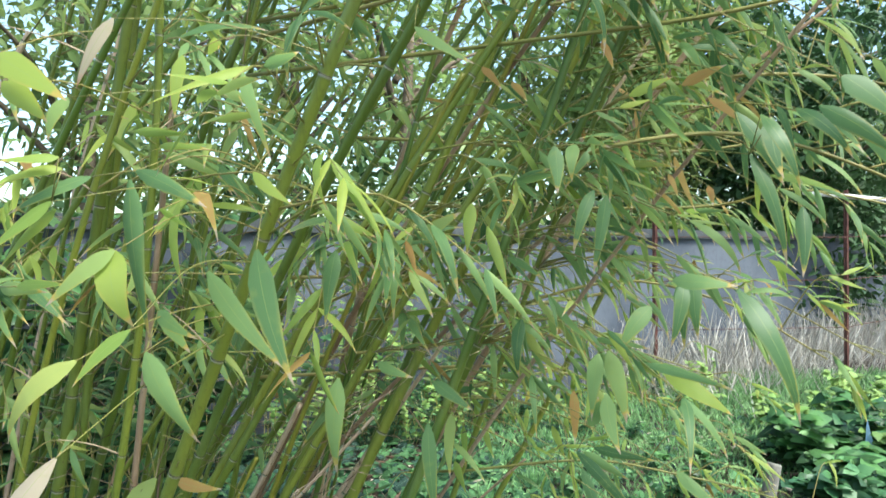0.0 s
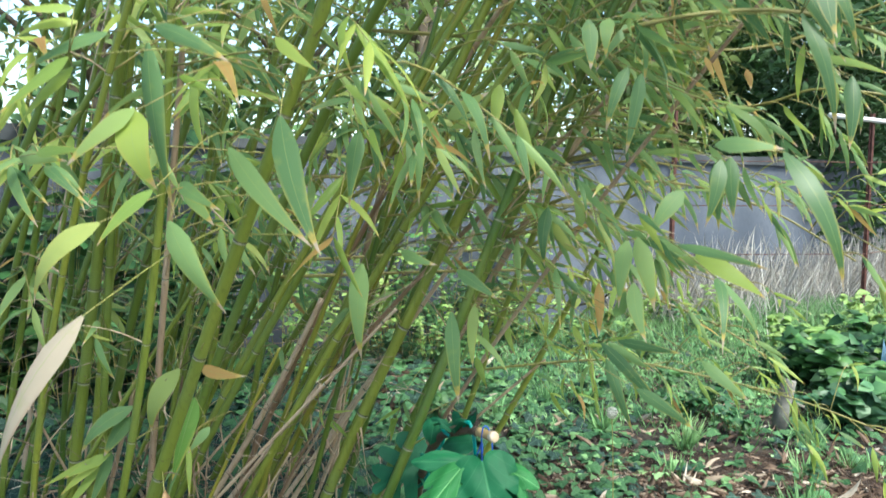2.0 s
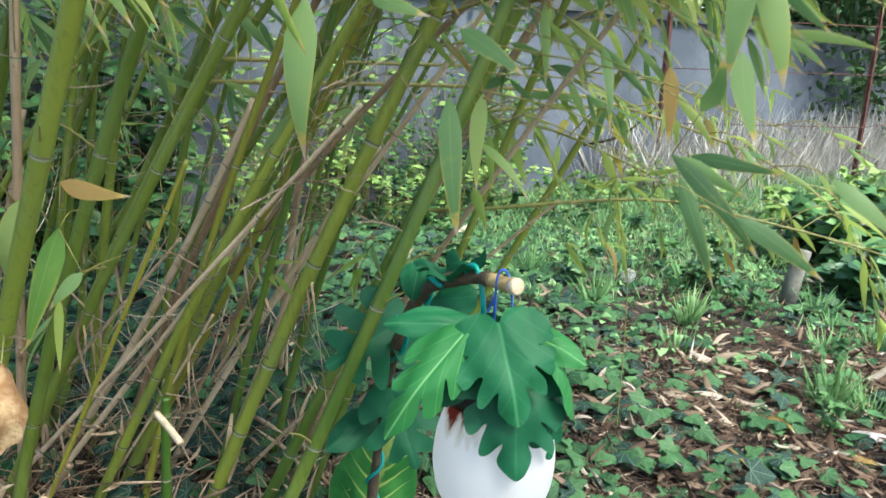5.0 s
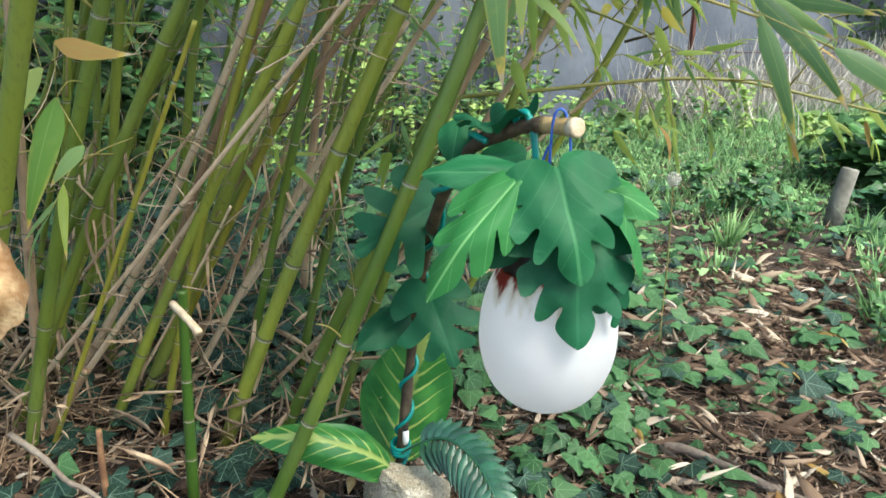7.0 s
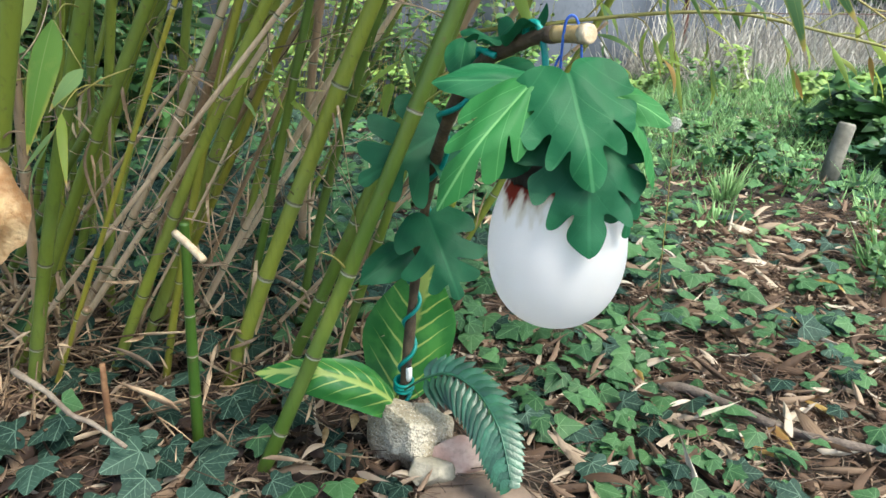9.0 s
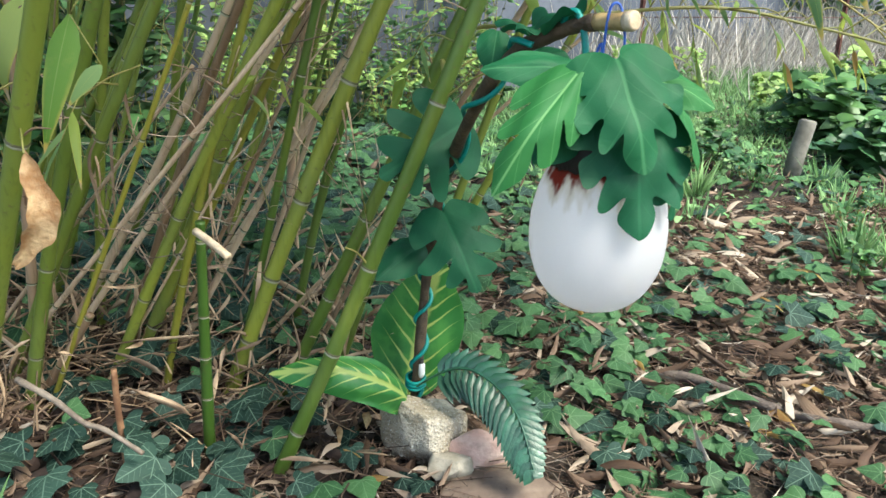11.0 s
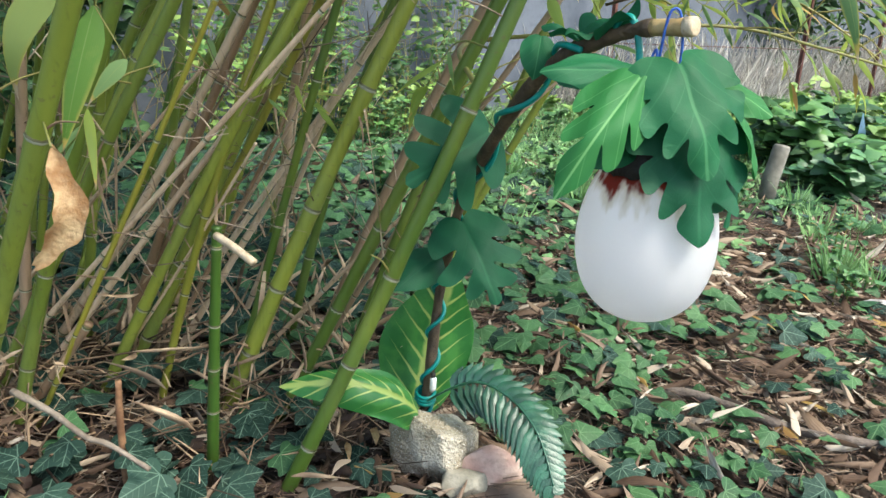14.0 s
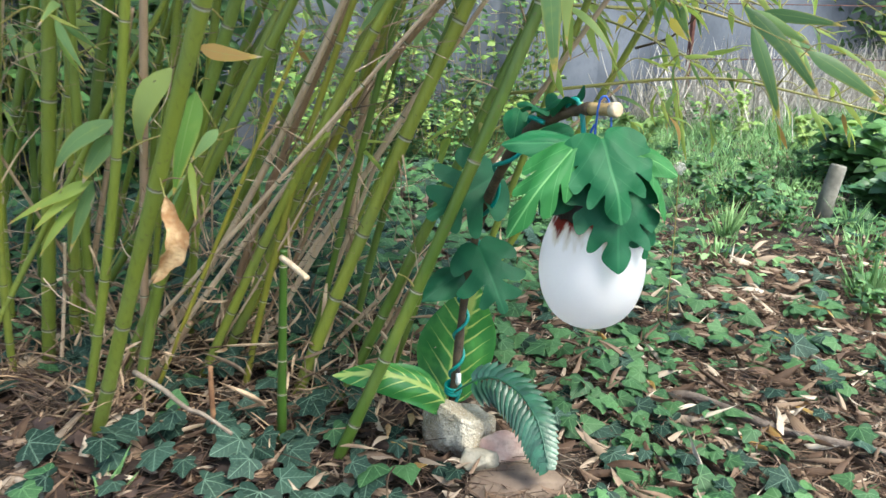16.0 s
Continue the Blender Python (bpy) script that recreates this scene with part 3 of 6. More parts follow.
def culm(x, y, sx, sy, qx, qy, radius, top=2.15, material=None, gap=0.25, start=0.12, sprays=5, low=0.95, size=0.125, label="", seed=None, lean=0.5, rings=True):
    """One bamboo culm: a jointed stem, its node rings and its leafy side branches."""
    r = random.Random(seed if seed is not None else len(LEANS) + 100)
    c = (x, y, sx, sy, qx, qy)
    LEANS.append(c)
    material = material or CULM
    foot = culm_point(c, -0.02)
    gz = ground_at(foot.x, foot.y)
    foot = culm_point(c, gz)
    dead = material is CULM_DEAD
    label = label or ("dry tan dead bamboo culm leaning in the clump" if dead else "leaning green bamboo culm with pale node rings")
    t = thing("bamboo_culm", foot, label, "bamboo", "bamboo culms of the clump")
    zs = [gz - 0.05, gz]
    z = gz + start * r.uniform(0.5, 1.2)
    nodes = []
    while z < top:
        nodes.append(z)
        z += gap * r.uniform(0.82, 1.15) * (0.6 if z < 0.25 else 1.0)
    path, rad = [culm_point(c, gz - 0.06)], [radius * 1.02]
    last = gz
    for nz in (*nodes, top):
        for f, k in ((0.12, 0.97), (0.5, 0.96), (0.9, 0.98)):
            q = last + (nz - last) * f
            path.append(culm_point(c, q))
            rad.append(radius * k * (1 - 0.3 * max(0.0, q) / top))
        path.append(culm_point(c, nz))
        rad.append(radius * 1.04 * (1 - 0.3 * nz / top))
        last = nz
    g = Geo()
    tube(g, path, rad, 10)
    part("stem", g, material, t)
    if rings:
        for nz in nodes:
            k = radius * (1 - 0.3 * nz / top)
            h = max(0.003, 0.3 * k)
            g = Geo()
            tube(g, [culm_point(c, nz + dz) for dz in (-1.3 * h, -0.6 * h, 0, 0.5 * h, 1.1 * h)], [k * 0.99, k * 1.07, k * 1.13, k * 1.05, k * 0.98], 10, False)
            part("node_ring", g, RING, t)
    for nz in nodes:
        if nz > 0.35 and radius > 0.007 and r.random() < 0.75:
            a, k = r.gauss(-0.8, 1.4), r.uniform(0.05, 0.22)
            p = culm_point(c, nz)
            q = p + Vector((math.cos(a), math.sin(a), r.uniform(0.2, 1.2))).normalized() * k
            g = Geo()
            tube(g, bend([p, p.lerp(q, 0.5) + Vector((0, 0, 0.008)), q], 4), np.linspace(0.0022, 0.0009, 9), 5)
            part("twig", g, CULM_DEAD if r.random() < 0.5 else TWIG, t)
    high = [q for q in nodes if q > low]
    for k in range(sprays if high else 0):
        nz = r.choice(high)
        a = r.gauss(-0.6, 1.1)
        way = Vector((math.cos(a) + lean, math.sin(a) * 0.8 - 0.15, r.uniform(-0.1, 0.75)))
        spray(t, culm_point(c, nz), way, r.uniform(0.12, 0.42), r.randint(4, 8), size, r)
    if top > 2.5 and not dead:
        # unseen leaves above 2.4 m, added for the shade they cast below
        g = Geo()
        for k in range(100):
            q = culm_point(c, r.uniform(2.4, top)) + Vector((r.gauss(0.2, 0.36), r.gauss(0, 0.28), r.gauss(0, 0.12)))
            q.z = max(q.z, 2.4)
            L = size * r.uniform(0.7, 1.3)
            d = Vector((r.gauss(0.3, 0.7), r.gauss(0, 0.7), r.uniform(-0.9, 0.1))).normalized()
            g.put(BLADES[k % 8], frame_of(q, q + d * L, 0.17 * L, (r.gauss(0, 0.5), r.gauss(0, 0.5), 1)))
        part("crown", g, LEAF, t)
    if top > 1.5 and not dead:
        OWNERS.append((c, t, top))
    return t


HELD = []


def hero_leaf(base, tip, width, material):
    """A single large leaf on a twig of the nearest culm."""
    base, tip = Vector(base), Vector(tip)
    twig = next((b for q, b in HELD if (q - base).length < 0.09), None)
    if twig is None:
        best = None
        for c, t, top in OWNERS:
            for k in range(24):
                z = base.z - 0.25 + 0.6 * k / 23
                if 0.3 < z < top:
                    p = culm_point(c, z)
                    d = (p - base).length + 0.3 * max(0.0, base.z - z) + 0.25 * max(0.0, base.y - p.y)
                    if best is None or d < best[0]:
                        best = (d, p, t)
        g = Geo()
        line = bend([best[1], best[1].lerp(base, 0.55) + Vector((0, 0, 0.03 + 0.02 * math.sin(57 * base.z))), base], 6)
        tube(g, line, np.linspace(0.0016, 0.0007, len(line)), 5)
        twig = part("branch", g, TWIG, best[2])
        HELD.append((base, twig))
    else:
        q = next(q for q, b in HELD if b is twig)
        if (q - base).length > 0.004:
            g = Geo()
            tube(g, [q, base], 0.0009, 4)
            part("twig", g, TWIG, twig)
    leaf_object(twig, base, tip, width * 0.78, (0.1 * math.sin(91 * base.x), -1, 0.35), material)


culm(-1.485, 2.612, 0.137, -0.119, 0.013, -0.004, 0.0111, top=2.3)
culm(-1.186, 2.212, 0.168, -0.119, 0.009, -0.005, 0.0150, top=3.1, sprays=8)
culm(-0.994, 1.855, 0.327, -0.12, -0.06, -0.021, 0.0107, top=3.1, sprays=8)
culm(-0.932, 1.78, 0.42, -0.3, 0.015, 0, 0.0150, sprays=5, gap=0.28, top=3.1)
culm(-0.903, 1.926, 0.28, -0.1, 0.11, -0.1, 0.0130, sprays=5, gap=0.28, top=3.1)
culm(-0.98, 2, 0.5, -0.15, 0.055, 0, 0.0115, top=3.1, sprays=8)
culm(-0.757, 2.121, 0.478, -0.13, 0, 0, 0.0143, top=3.1, sprays=8)
culm(-0.761, 2.158, 0.545, -0.106, -0.019, 0.001, 0.0089, material=CULM_YELLOW, top=3.1, sprays=8)
culm(-0.8, 2.2, 0.35, -0.12, 0.1, 0, 0.0099, material=CULM_DEAD, sprays=1)
culm(-0.838, 2.22, 0.507, -0.161, 0.214, 0.025, 0.0077, material=CULM_DEAD, sprays=0)
culm(-0.533, 2.036, 0.392, -0.108, 0.045, 0.006, 0.0169, sprays=9, lean=0.9)
culm(-0.418, 2.009, 0.457, -0.159, 0, -0.007, 0.0133, sprays=9, lean=0.9)
culm(-0.388, 1.751, 0.437, -0.057, -0.03, 0.017, 0.0137, sprays=9, lean=0.9)
culm(-0.72, 2.683, 0.703, -0.126, -0.009, -0.001, 0.0089, material=CULM_DEAD, sprays=1)
culm(-0.011, 2.895, 0.531, -0.135, -0.027, -0.003, 0.0131, top=1.9, sprays=12, lean=0.9, gap=0.3)
culm(-0.534, 1.812, 0.079, -0.116, 0.013, -0.001, 0.0112, top=0.44, material=CULM_DEEP, sprays=0, gap=0.16, label="short cut green bamboo stub")
culm(-1.212, 2.286, 0.206, -0.125, 0.063, 0.005, 0.0150, top=3.1, sprays=8)
culm(-0.731, 2.386, 0.031, -0.132, 0.138, 0.007, 0.0106, top=3.1, sprays=8)
culm(-1.203, 2.099, 0.207, -0.124, 0.004, -0.005, 0.0171, top=3.1, sprays=8)
culm(-0.9, 2.3, 0.15, -0.12, 0.05, 0, 0.0114, top=3.1, sprays=8)
culm(-1.001, 2.097, 0.467, -0.124, 0.068, 0.004, 0.0131, top=3.1, sprays=8)
culm(-0.313, 2.1, 0.323, -0.12, 0.027, 0, 0.0106, sprays=12, lean=1.2)
culm(-0.532, 2.097, 0.272, -0.126, 0.005, -0.004, 0.0091)
culm(-1.547, 2.096, 0.305, -0.123, 0.023, -0.002, 0.0102, top=3.1, sprays=8)
culm(-1.073, 2.1, 0.086, -0.126, 0.031, -0.001, 0.0117, top=3.1, sprays=8)
culm(-1.193, 2.752, 0.148, -0.12, 0.0615, 0, 0.0105, top=3.1, sprays=8)
culm(-0.184, 2.102, 0.302, -0.11, 0.027, 0.004, 0.0092, sprays=12, lean=1.2)
culm(-1.116, 2.687, 0.188, -0.121, 0, 0, 0.0105, top=3.1, sprays=8)
culm(-1.406, 2.101, 0.181, -0.126, 0.047, -0.001, 0.0102, top=3.1, sprays=8)

culm(-0.914, 2.0, 0.15, -0.12, 0.0, 0.0, 0.0105, top=1.75, material=CULM_DEAD, gap=0.24, sprays=0, label="pinkish-tan dead bamboo culm standing in the clump")

# long dead canes that cross the clump
culm(-1.03, 2.03, 0.91, -0.279, 0, 0, 0.0056, top=0.96, material=CULM_DEAD, gap=0.2, sprays=0)
culm(-0.686, 2.23, 0.564, -0.182, 0.072, 0, 0.0083, top=0.86, material=CULM_DEAD, gap=0.2, sprays=0)
culm(-0.961, 2.18, 0.732, -0.225, -0.122, 0, 0.0099, top=0.95, material=CULM_DEAD, gap=0.2, sprays=0)
culm(-0.906, 1.976, 0.714, -0.34, 0, 0, 0.0107, top=0.22, material=CULM_DEAD, gap=0.2, sprays=0)
culm(-0.874, 1.95, 0.504, -0.213, 0, 0, 0.0057, top=0.86, material=CULM_YELLOW, gap=0.2, sprays=0)
culm(-0.568, 2.408, 0.402, -0.238, 0, 0, 0.0076, top=0.6, material=CULM_DEAD, gap=0.2, sprays=0)
culm(-0.939, 2.1, 0.777, -0.2, 0, 0, 0.0077, top=0.72, material=CULM_DEAD, gap=0.2, sprays=0)
culm(-0.789, 2.05, 0.489, -0.2, 0.064, 0, 0.0121, top=1.6, gap=0.26, sprays=2, low=1.2)
culm(-1.215, 2.309, 0.33, -0.147, 0, 0, 0.0088, top=0.9, material=CULM_DEAD, gap=0.2, sprays=0)


# thinner culms that fill the clump behind
fill = random.Random(21)
for k in range(36):
    for _ in range(40):
        fy = fill.uniform(1.95, 3.3)
        fx = fill.uniform(-2.0 - 0.25 * (fy - 2), -0.25 - 0.25 * (fy - 2))
        if all((fx - c[0]) ** 2 + (fy - c[1]) ** 2 > 0.006 for c in LEANS):
            break
    kind = fill.random()
    culm(fx, fy, fill.gauss(0.3, 0.2), fill.gauss(-0.1, 0.1), fill.uniform(0.0, 0.12), 0.0, fill.uniform(0.006, 0.014), fill.uniform(1.7, 3.6),
         CULM_DEAD if kind < 0.14 else CULM_YELLOW if kind < 0.24 and fx > -1.1 else CULM, 0.24, 0.12, 2 if kind < 0.14 else 3, 0.8, 0.15, seed=500 + k, lean=0.3)

def long_branch():
    """A thin arching side branch that hangs out over the litter."""
    c, t, top = OWNERS[10]
    line = bend([culm_point(c, 0.66), (-0.08, 2.12, 0.705), (0.08, 2.1, 0.732), (0.42, 2.1, 0.762), (0.66, 2.1, 0.725), (0.95, 2.1, 0.655), (1.25, 2.1, 0.545)], 6)
    g = Geo()
    tube(g, line, np.linspace(0.005, 0.002, len(line)), 6)
    part("branch", g, TWIG, t)
    r = random.Random(3)
    for k in range(13, len(line)):
        spray(t, Vector(line[k]), (r.uniform(0.2, 1), r.uniform(-0.6, 0.6), r.uniform(-0.7, 0.8)), r.uniform(0.05, 0.2), r.randint(2, 4), 0.085, r, 0.001, 0.7)


long_branch()


def arching_branch(owner, points, seed, size=0.125, step=2, yellow=0.12, green=LEAF):
    c, t, top = OWNERS[owner]
    line = bend(points, 6)
    line = bend([culm_point(c, min(top - 0.02, points[0][2])), *points], 6)
    g = Geo()
    tube(g, line, np.linspace(0.006, 0.0022, len(line)), 6)
    part("branch", g, TWIG, t)
    r = random.Random(seed)
    for k in range(5, len(line), step):
        spray(t, Vector(line[k]), (r.uniform(0.1, 1), r.uniform(-0.8, 0.5), r.uniform(-0.6, 0.5)), r.uniform(0.08, 0.28), r.randint(4, 7), size, r, 0.0013, yellow, green)


arching_branch(12, [(0.45, 1.6, 1.85), (0.85, 1.5, 1.88), (1.2, 1.4, 1.72), (1.4, 1.35, 1.55)], 1)
arching_branch(11, [(0.4, 1.75, 1.7), (0.8, 1.75, 1.78), (1.2, 1.7, 1.7), (1.5, 1.65, 1.5)], 2)
arching_branch(10, [(0.3, 1.9, 2.0), (0.8, 1.85, 2.1), (1.3, 1.8, 2.0), (1.7, 1.75, 1.75)], 3)
arching_branch(12, [(0.3, 1.4, 1.95), (0.6, 1.2, 1.98), (0.85, 1.1, 1.85), (1.02, 1.0, 1.7)], 4, 0.16)
arching_branch(11, [(0.3, 1.6, 1.55), (0.6, 1.5, 1.6), (0.9, 1.45, 1.5), (1.1, 1.4, 1.35)], 5)
arching_branch(13, [(0.8, 2.4, 1.5), (1.1, 2.3, 1.55), (1.5, 2.2, 1.45), (1.8, 2.1, 1.3)], 6)
arching_branch(13, [(0.2, 2.5, 0.97), (0.5, 2.5, 0.92), (0.8, 2.45, 0.82), (1.0, 2.4, 0.7)], 9, 0.11, 2, 0.6)
arching_branch(11, [(0.05, 2.3, 0.92), (0.25, 2.35, 0.88), (0.5, 2.4, 0.78)], 10, 0.11, 2, 0.6)
arching_branch(13, [(0.35, 2.85, 1.02), (0.7, 2.9, 0.98), (1.1, 2.9, 0.85)], 11, 0.11, 2, 0.6)
arching_branch(12, [(0.5, 1.5, 2.0), (0.8, 1.3, 2.02), (1.05, 1.2, 1.9), (1.25, 1.15, 1.7)], 18, 0.15, 2, 0.04, LEAF_DEEP)
arching_branch(11, [(0.5, 1.7, 1.95), (0.9, 1.6, 1.95), (1.25, 1.5, 1.82), (1.5, 1.45, 1.6)], 19, 0.15, 2, 0.04, LEAF_DEEP)
arching_branch(13, [(0.9, 2.5, 1.7), (1.4, 2.4, 1.85), (1.9, 2.3, 1.8), (2.3, 2.2, 1.6)], 7)

arching_branch(13, [(0.2, 2.65, 1.28), (0.6, 2.6, 1.34), (1.0, 2.5, 1.24), (1.4, 2.4, 1.02)], 14, 0.12, 2, 0.35)
arching_branch(11, [(0.25, 2.2, 1.2), (0.55, 2.2, 1.27), (0.85, 2.15, 1.2), (1.1, 2.1, 1.05)], 15, 0.12, 2, 0.35)
arching_branch(11, [(0.1, 2.45, 1.42), (0.4, 2.5, 1.5), (0.8, 2.5, 1.45)], 16, 0.12, 2, 0.35)

twig_owner = next(t for c, t, top in OWNERS if abs(c[0] + 0.011) < 0.001)
dark_twig = Geo()
tube(dark_twig, bend([(0.417, 2.785, 0.803), (0.497, 2.72, 0.835), (0.548, 2.68, 0.883), (0.58, 2.64, 0.93)], 6), np.linspace(0.0045, 0.002, 6 * 3 + 1), 6)
part("branch", dark_twig, BRANCH, twig_owner, "thin dark brown twig")

# dry canes that lean through the clump
for k in range(14):
    fx, fy = fill.uniform(-1.25, -0.4), fill.uniform(2.0, 3.1)
    culm(fx, fy, fill.uniform(-0.3, 0.9), fill.uniform(-0.5, 0.35), fill.uniform(-0.1, 0.25), 0.0, fill.uniform(0.002, 0.0066), fill.uniform(0.25, 0.8), CULM_DEAD, 0.2, 0.1, 0, seed=700 + k)


def culm_debris():
    """Dry sheaths and split strips caught between the culm feet."""
    r = random.Random(91)
    g = Geo()
    for k in range(850):
        c = LEANS[r.randrange(len(LEANS))]
        z = abs(r.gauss(0, 0.1))
        p = culm_point(c, z) + Vector((r.gauss(0, 0.05), r.gauss(0, 0.05), 0))
        p.z = max(p.z, ground_at(p.x, p.y) + 0.01)
        L = r.uniform(0.03, 0.14)
        d = Vector((r.gauss(0, 0.7), r.gauss(0, 0.7), r.gauss(0.1, 0.9))).normalized()
        q = p + d * L
        q.z = max(q.z, ground_at(q.x, q.y) + 0.01)
        g.put(r.choice(DRY), frame_of(p, q, r.uniform(0.002, 0.011), (r.gauss(0, 1), -1, r.gauss(0, 1)), 0.4 * L))
    whole("dry_sheaths", g, SHEATH, "dry tan bamboo sheaths caught between the culms", "leaf litter", kind="stuff")


culm_debris()


def straw():
    """Long thin dry strips tangled between the culm feet."""
    r = random.Random(92)
    g = Geo()
    for k in range(900):
        c = LEANS[r.randrange(len(LEANS))]
        foot = culm_point(c, 0.0)
        if foot.y > 2.7:
            continue
        p = foot + Vector((r.gauss(0, 0.14), r.gauss(-0.03, 0.14), 0))
        p.z = ground_at(p.x, p.y) + abs(r.gauss(0.0, 0.04)) + 0.012
        a, L = r.uniform(0, 6.28), r.uniform(0.06, 0.24)
        d = Vector((math.cos(a), math.sin(a), r.gauss(0.12, 0.5))).normalized()
        q = p + d * L
        q.z = max(q.z, ground_at(q.x, q.y) + 0.012)
        m = p.lerp(q, 0.5) + Vector((r.gauss(0, 0.12), r.gauss(0, 0.12), abs(r.gauss(0, 0.1)))) * L
        tube(g, bend([p, m, q], 3), r.uniform(0.0006, 0.0024), 4, False)
    whole("straw", g, STRAW, "tangled thin dry straw between the culm feet", "leaf litter", kind="stuff")


straw()


def dead_twigs():
    """Thin dry branchlets that stick out of the culms low in the clump."""
    r = random.Random(94)
    g = Geo()
    for k in range(420):
        c = LEANS[r.randrange(len(LEANS))]
        p = culm_point(c, r.uniform(0.25, 1.35))
        if p.y < 1.45 or p.x > 0.25:
            continue
        a, L = r.uniform(0, 6.28), r.uniform(0.05, 0.24)
        d = Vector((math.cos(a), math.sin(a), r.gauss(0.45, 0.45))).normalized()
        q = p + d * L
        m = p.lerp(q, 0.5) + Vector((r.gauss(0, 0.09), r.gauss(0, 0.09), r.gauss(0, 0.09))) * L
        w = r.uniform(0.0007, 0.0017)
        line = bend([p, m, q], 4)
        tube(g, line, np.linspace(w, w * 0.5, len(line)), 4, False)
        for _ in range(r.randint(1, 3)):
            o = Vector(line[r.randrange(1, len(line) - 1)])
            e = (d + Vector((r.gauss(0, 0.7), r.gauss(0, 0.7), r.gauss(0, 0.5)))).normalized() * L * r.uniform(0.2, 0.55)
            tube(g, [o, o + e * 0.5 + Vector((0, 0, r.gauss(0, 0.006))), o + e], w * 0.5, 3, False)
    whole("dry_twigs", g, DRY_TWIG, "thin dry pinkish branchlets on the bamboo culms", "twigs", kind="stuff")


dead_twigs()


def sheath_strip(c, z, length, width, seed):
    """A loose dry sheath that hangs from a culm."""
    r = random.Random(seed)
    p = culm_point(c, z)
    a = r.gauss(-1.5, 0.9)
    out = Vector((math.cos(a), math.sin(a), 0))
    line = bend([p + out * 0.008, p + out * 0.03 + Vector((0, 0, -0.3 * length)), p + out * r.uniform(0.02, 0.09) + Vector((r.gauss(0, 0.02), 0, -length))], 5)
    g = Geo()
    verts, uv, faces = [], [], []
    n = len(line)
    for i, q in enumerate(line):
        v = i / (n - 1)
        turn = 1.8 * v * r.choice((1, 1)) + a
        w = width * (0.35 + 0.65 * math.sin(math.pi * (0.15 + 0.8 * v)))
        side = Vector((-math.sin(turn), math.cos(turn), 0.1))
        for k in (-1, 0, 1):
            verts.append(tuple(Vector(q) + side * w * 0.5 * k + out * 0.25 * width * (k == 0)))
            uv.append((0.5 + 0.5 * k, v))
    for i in range(n - 1):
        for k in (0, 1):
            b = 3 * i + k
            faces.append((b, b + 1, b + 4, b + 3))
    g.add(verts, faces, uv)
    whole("dry_sheath", g, SHEATH, "loose dry tan sheath hanging on a bamboo culm", "sheath", "loose sheaths in the clump")


for k in range(40):
    c = fill.choice([q for q in LEANS[:29] if q[1] > 1.9 and q[0] < -0.45])
    z = fill.uniform(0.12, 0.75)
    sheath_strip(c, z, min(z, fill.uniform(0.1, 0.34)), fill.uniform(0.004, 0.012), 300 + k)

def high_foliage():
    """Unseen foliage joined to the culm tops, added to shade the clump from overhead."""
    r = random.Random(96)
    g = Geo()
    for k in range(380):
        c, t, top = OWNERS[r.randrange(len(OWNERS))]
        if c[0] > -0.35 or c[1] < 1.7:
            continue
        p = culm_point(c, r.uniform(2.35, 3.0))
        a = r.uniform(0, 6.28)
        d = Vector((math.cos(a), math.sin(a), r.gauss(0.1, 0.35))).normalized()
        q = p + d * r.uniform(0.15, 0.5)
        if q.x > -0.3 or q.y < 1.65:
            continue
        tube(g, [p, p.lerp(q, 0.5) + Vector((0, 0, 0.03)), q], 0.0014, 4, False)
        for j in range(7):
            o = p.lerp(q, 0.3 + 0.7 * j / 6)
            e = (d * 0.6 + Vector((r.gauss(0, 0.6), r.gauss(0, 0.6), -0.3))).normalized() * r.uniform(0.1, 0.18)
            g.put(BLADES[j], frame_of(o, o + e, r.uniform(0.014, 0.024), (r.gauss(0, 0.4), r.gauss(0, 0.4), 1)))
    whole("bamboo_foliage", g, LEAF_DEEP, "dense green bamboo foliage above view, added to shade the clump", "foliage", kind="stuff")


high_foliage()

# leafy shoots that fill the top of the clump towards the open side
top_rnd = random.Random(33)
for k in range(46):
    c, t, top = top_rnd.choice([o for o in OWNERS if o[0][0] > -1.3])
    z = top_rnd.uniform(1.25, top)
    a = top_rnd.uniform(-0.9, 0.6)
    spray(t, culm_point(c, z), (math.cos(a), math.sin(a), top_rnd.uniform(-0.35, 0.5)), top_rnd.uniform(0.2, 0.75), top_rnd.randint(5, 9), 0.13, top_rnd)

# shoots on the outer side of the clump, mostly yellowed to stand for backlight
side_rnd = random.Random(35)
for k in range(22):
    c, t, top = side_rnd.choice([o for o in OWNERS if o[2] > 2.5 and o[0][0] < -0.8 and o[0][1] < 2.35])
    z = side_rnd.uniform(1.2, 1.75)
    a = side_rnd.uniform(-2.6, -0.7)
    spray(t, culm_point(c, z), (math.cos(a), math.sin(a), side_rnd.uniform(-0.2, 0.4)), side_rnd.uniform(0.15, 0.5), side_rnd.randint(5, 7), 0.15, side_rnd, 0.0013, 0.85)

# small leafy twigs low inside the clump
low_rnd = random.Random(37)
for k in range(30):
    c, t, top = low_rnd.choice([o for o in OWNERS if -1.5 < o[0][0] < -0.2])
    z = low_rnd.uniform(0.6, 1.1)
    a = low_rnd.uniform(0, 6.28)
    spray(t, culm_point(c, z), (math.cos(a), math.sin(a), low_rnd.uniform(-0.2, 0.6)), low_rnd.uniform(0.06, 0.2), low_rnd.randint(2, 4), 0.11, low_rnd, 0.0011, 0.3)

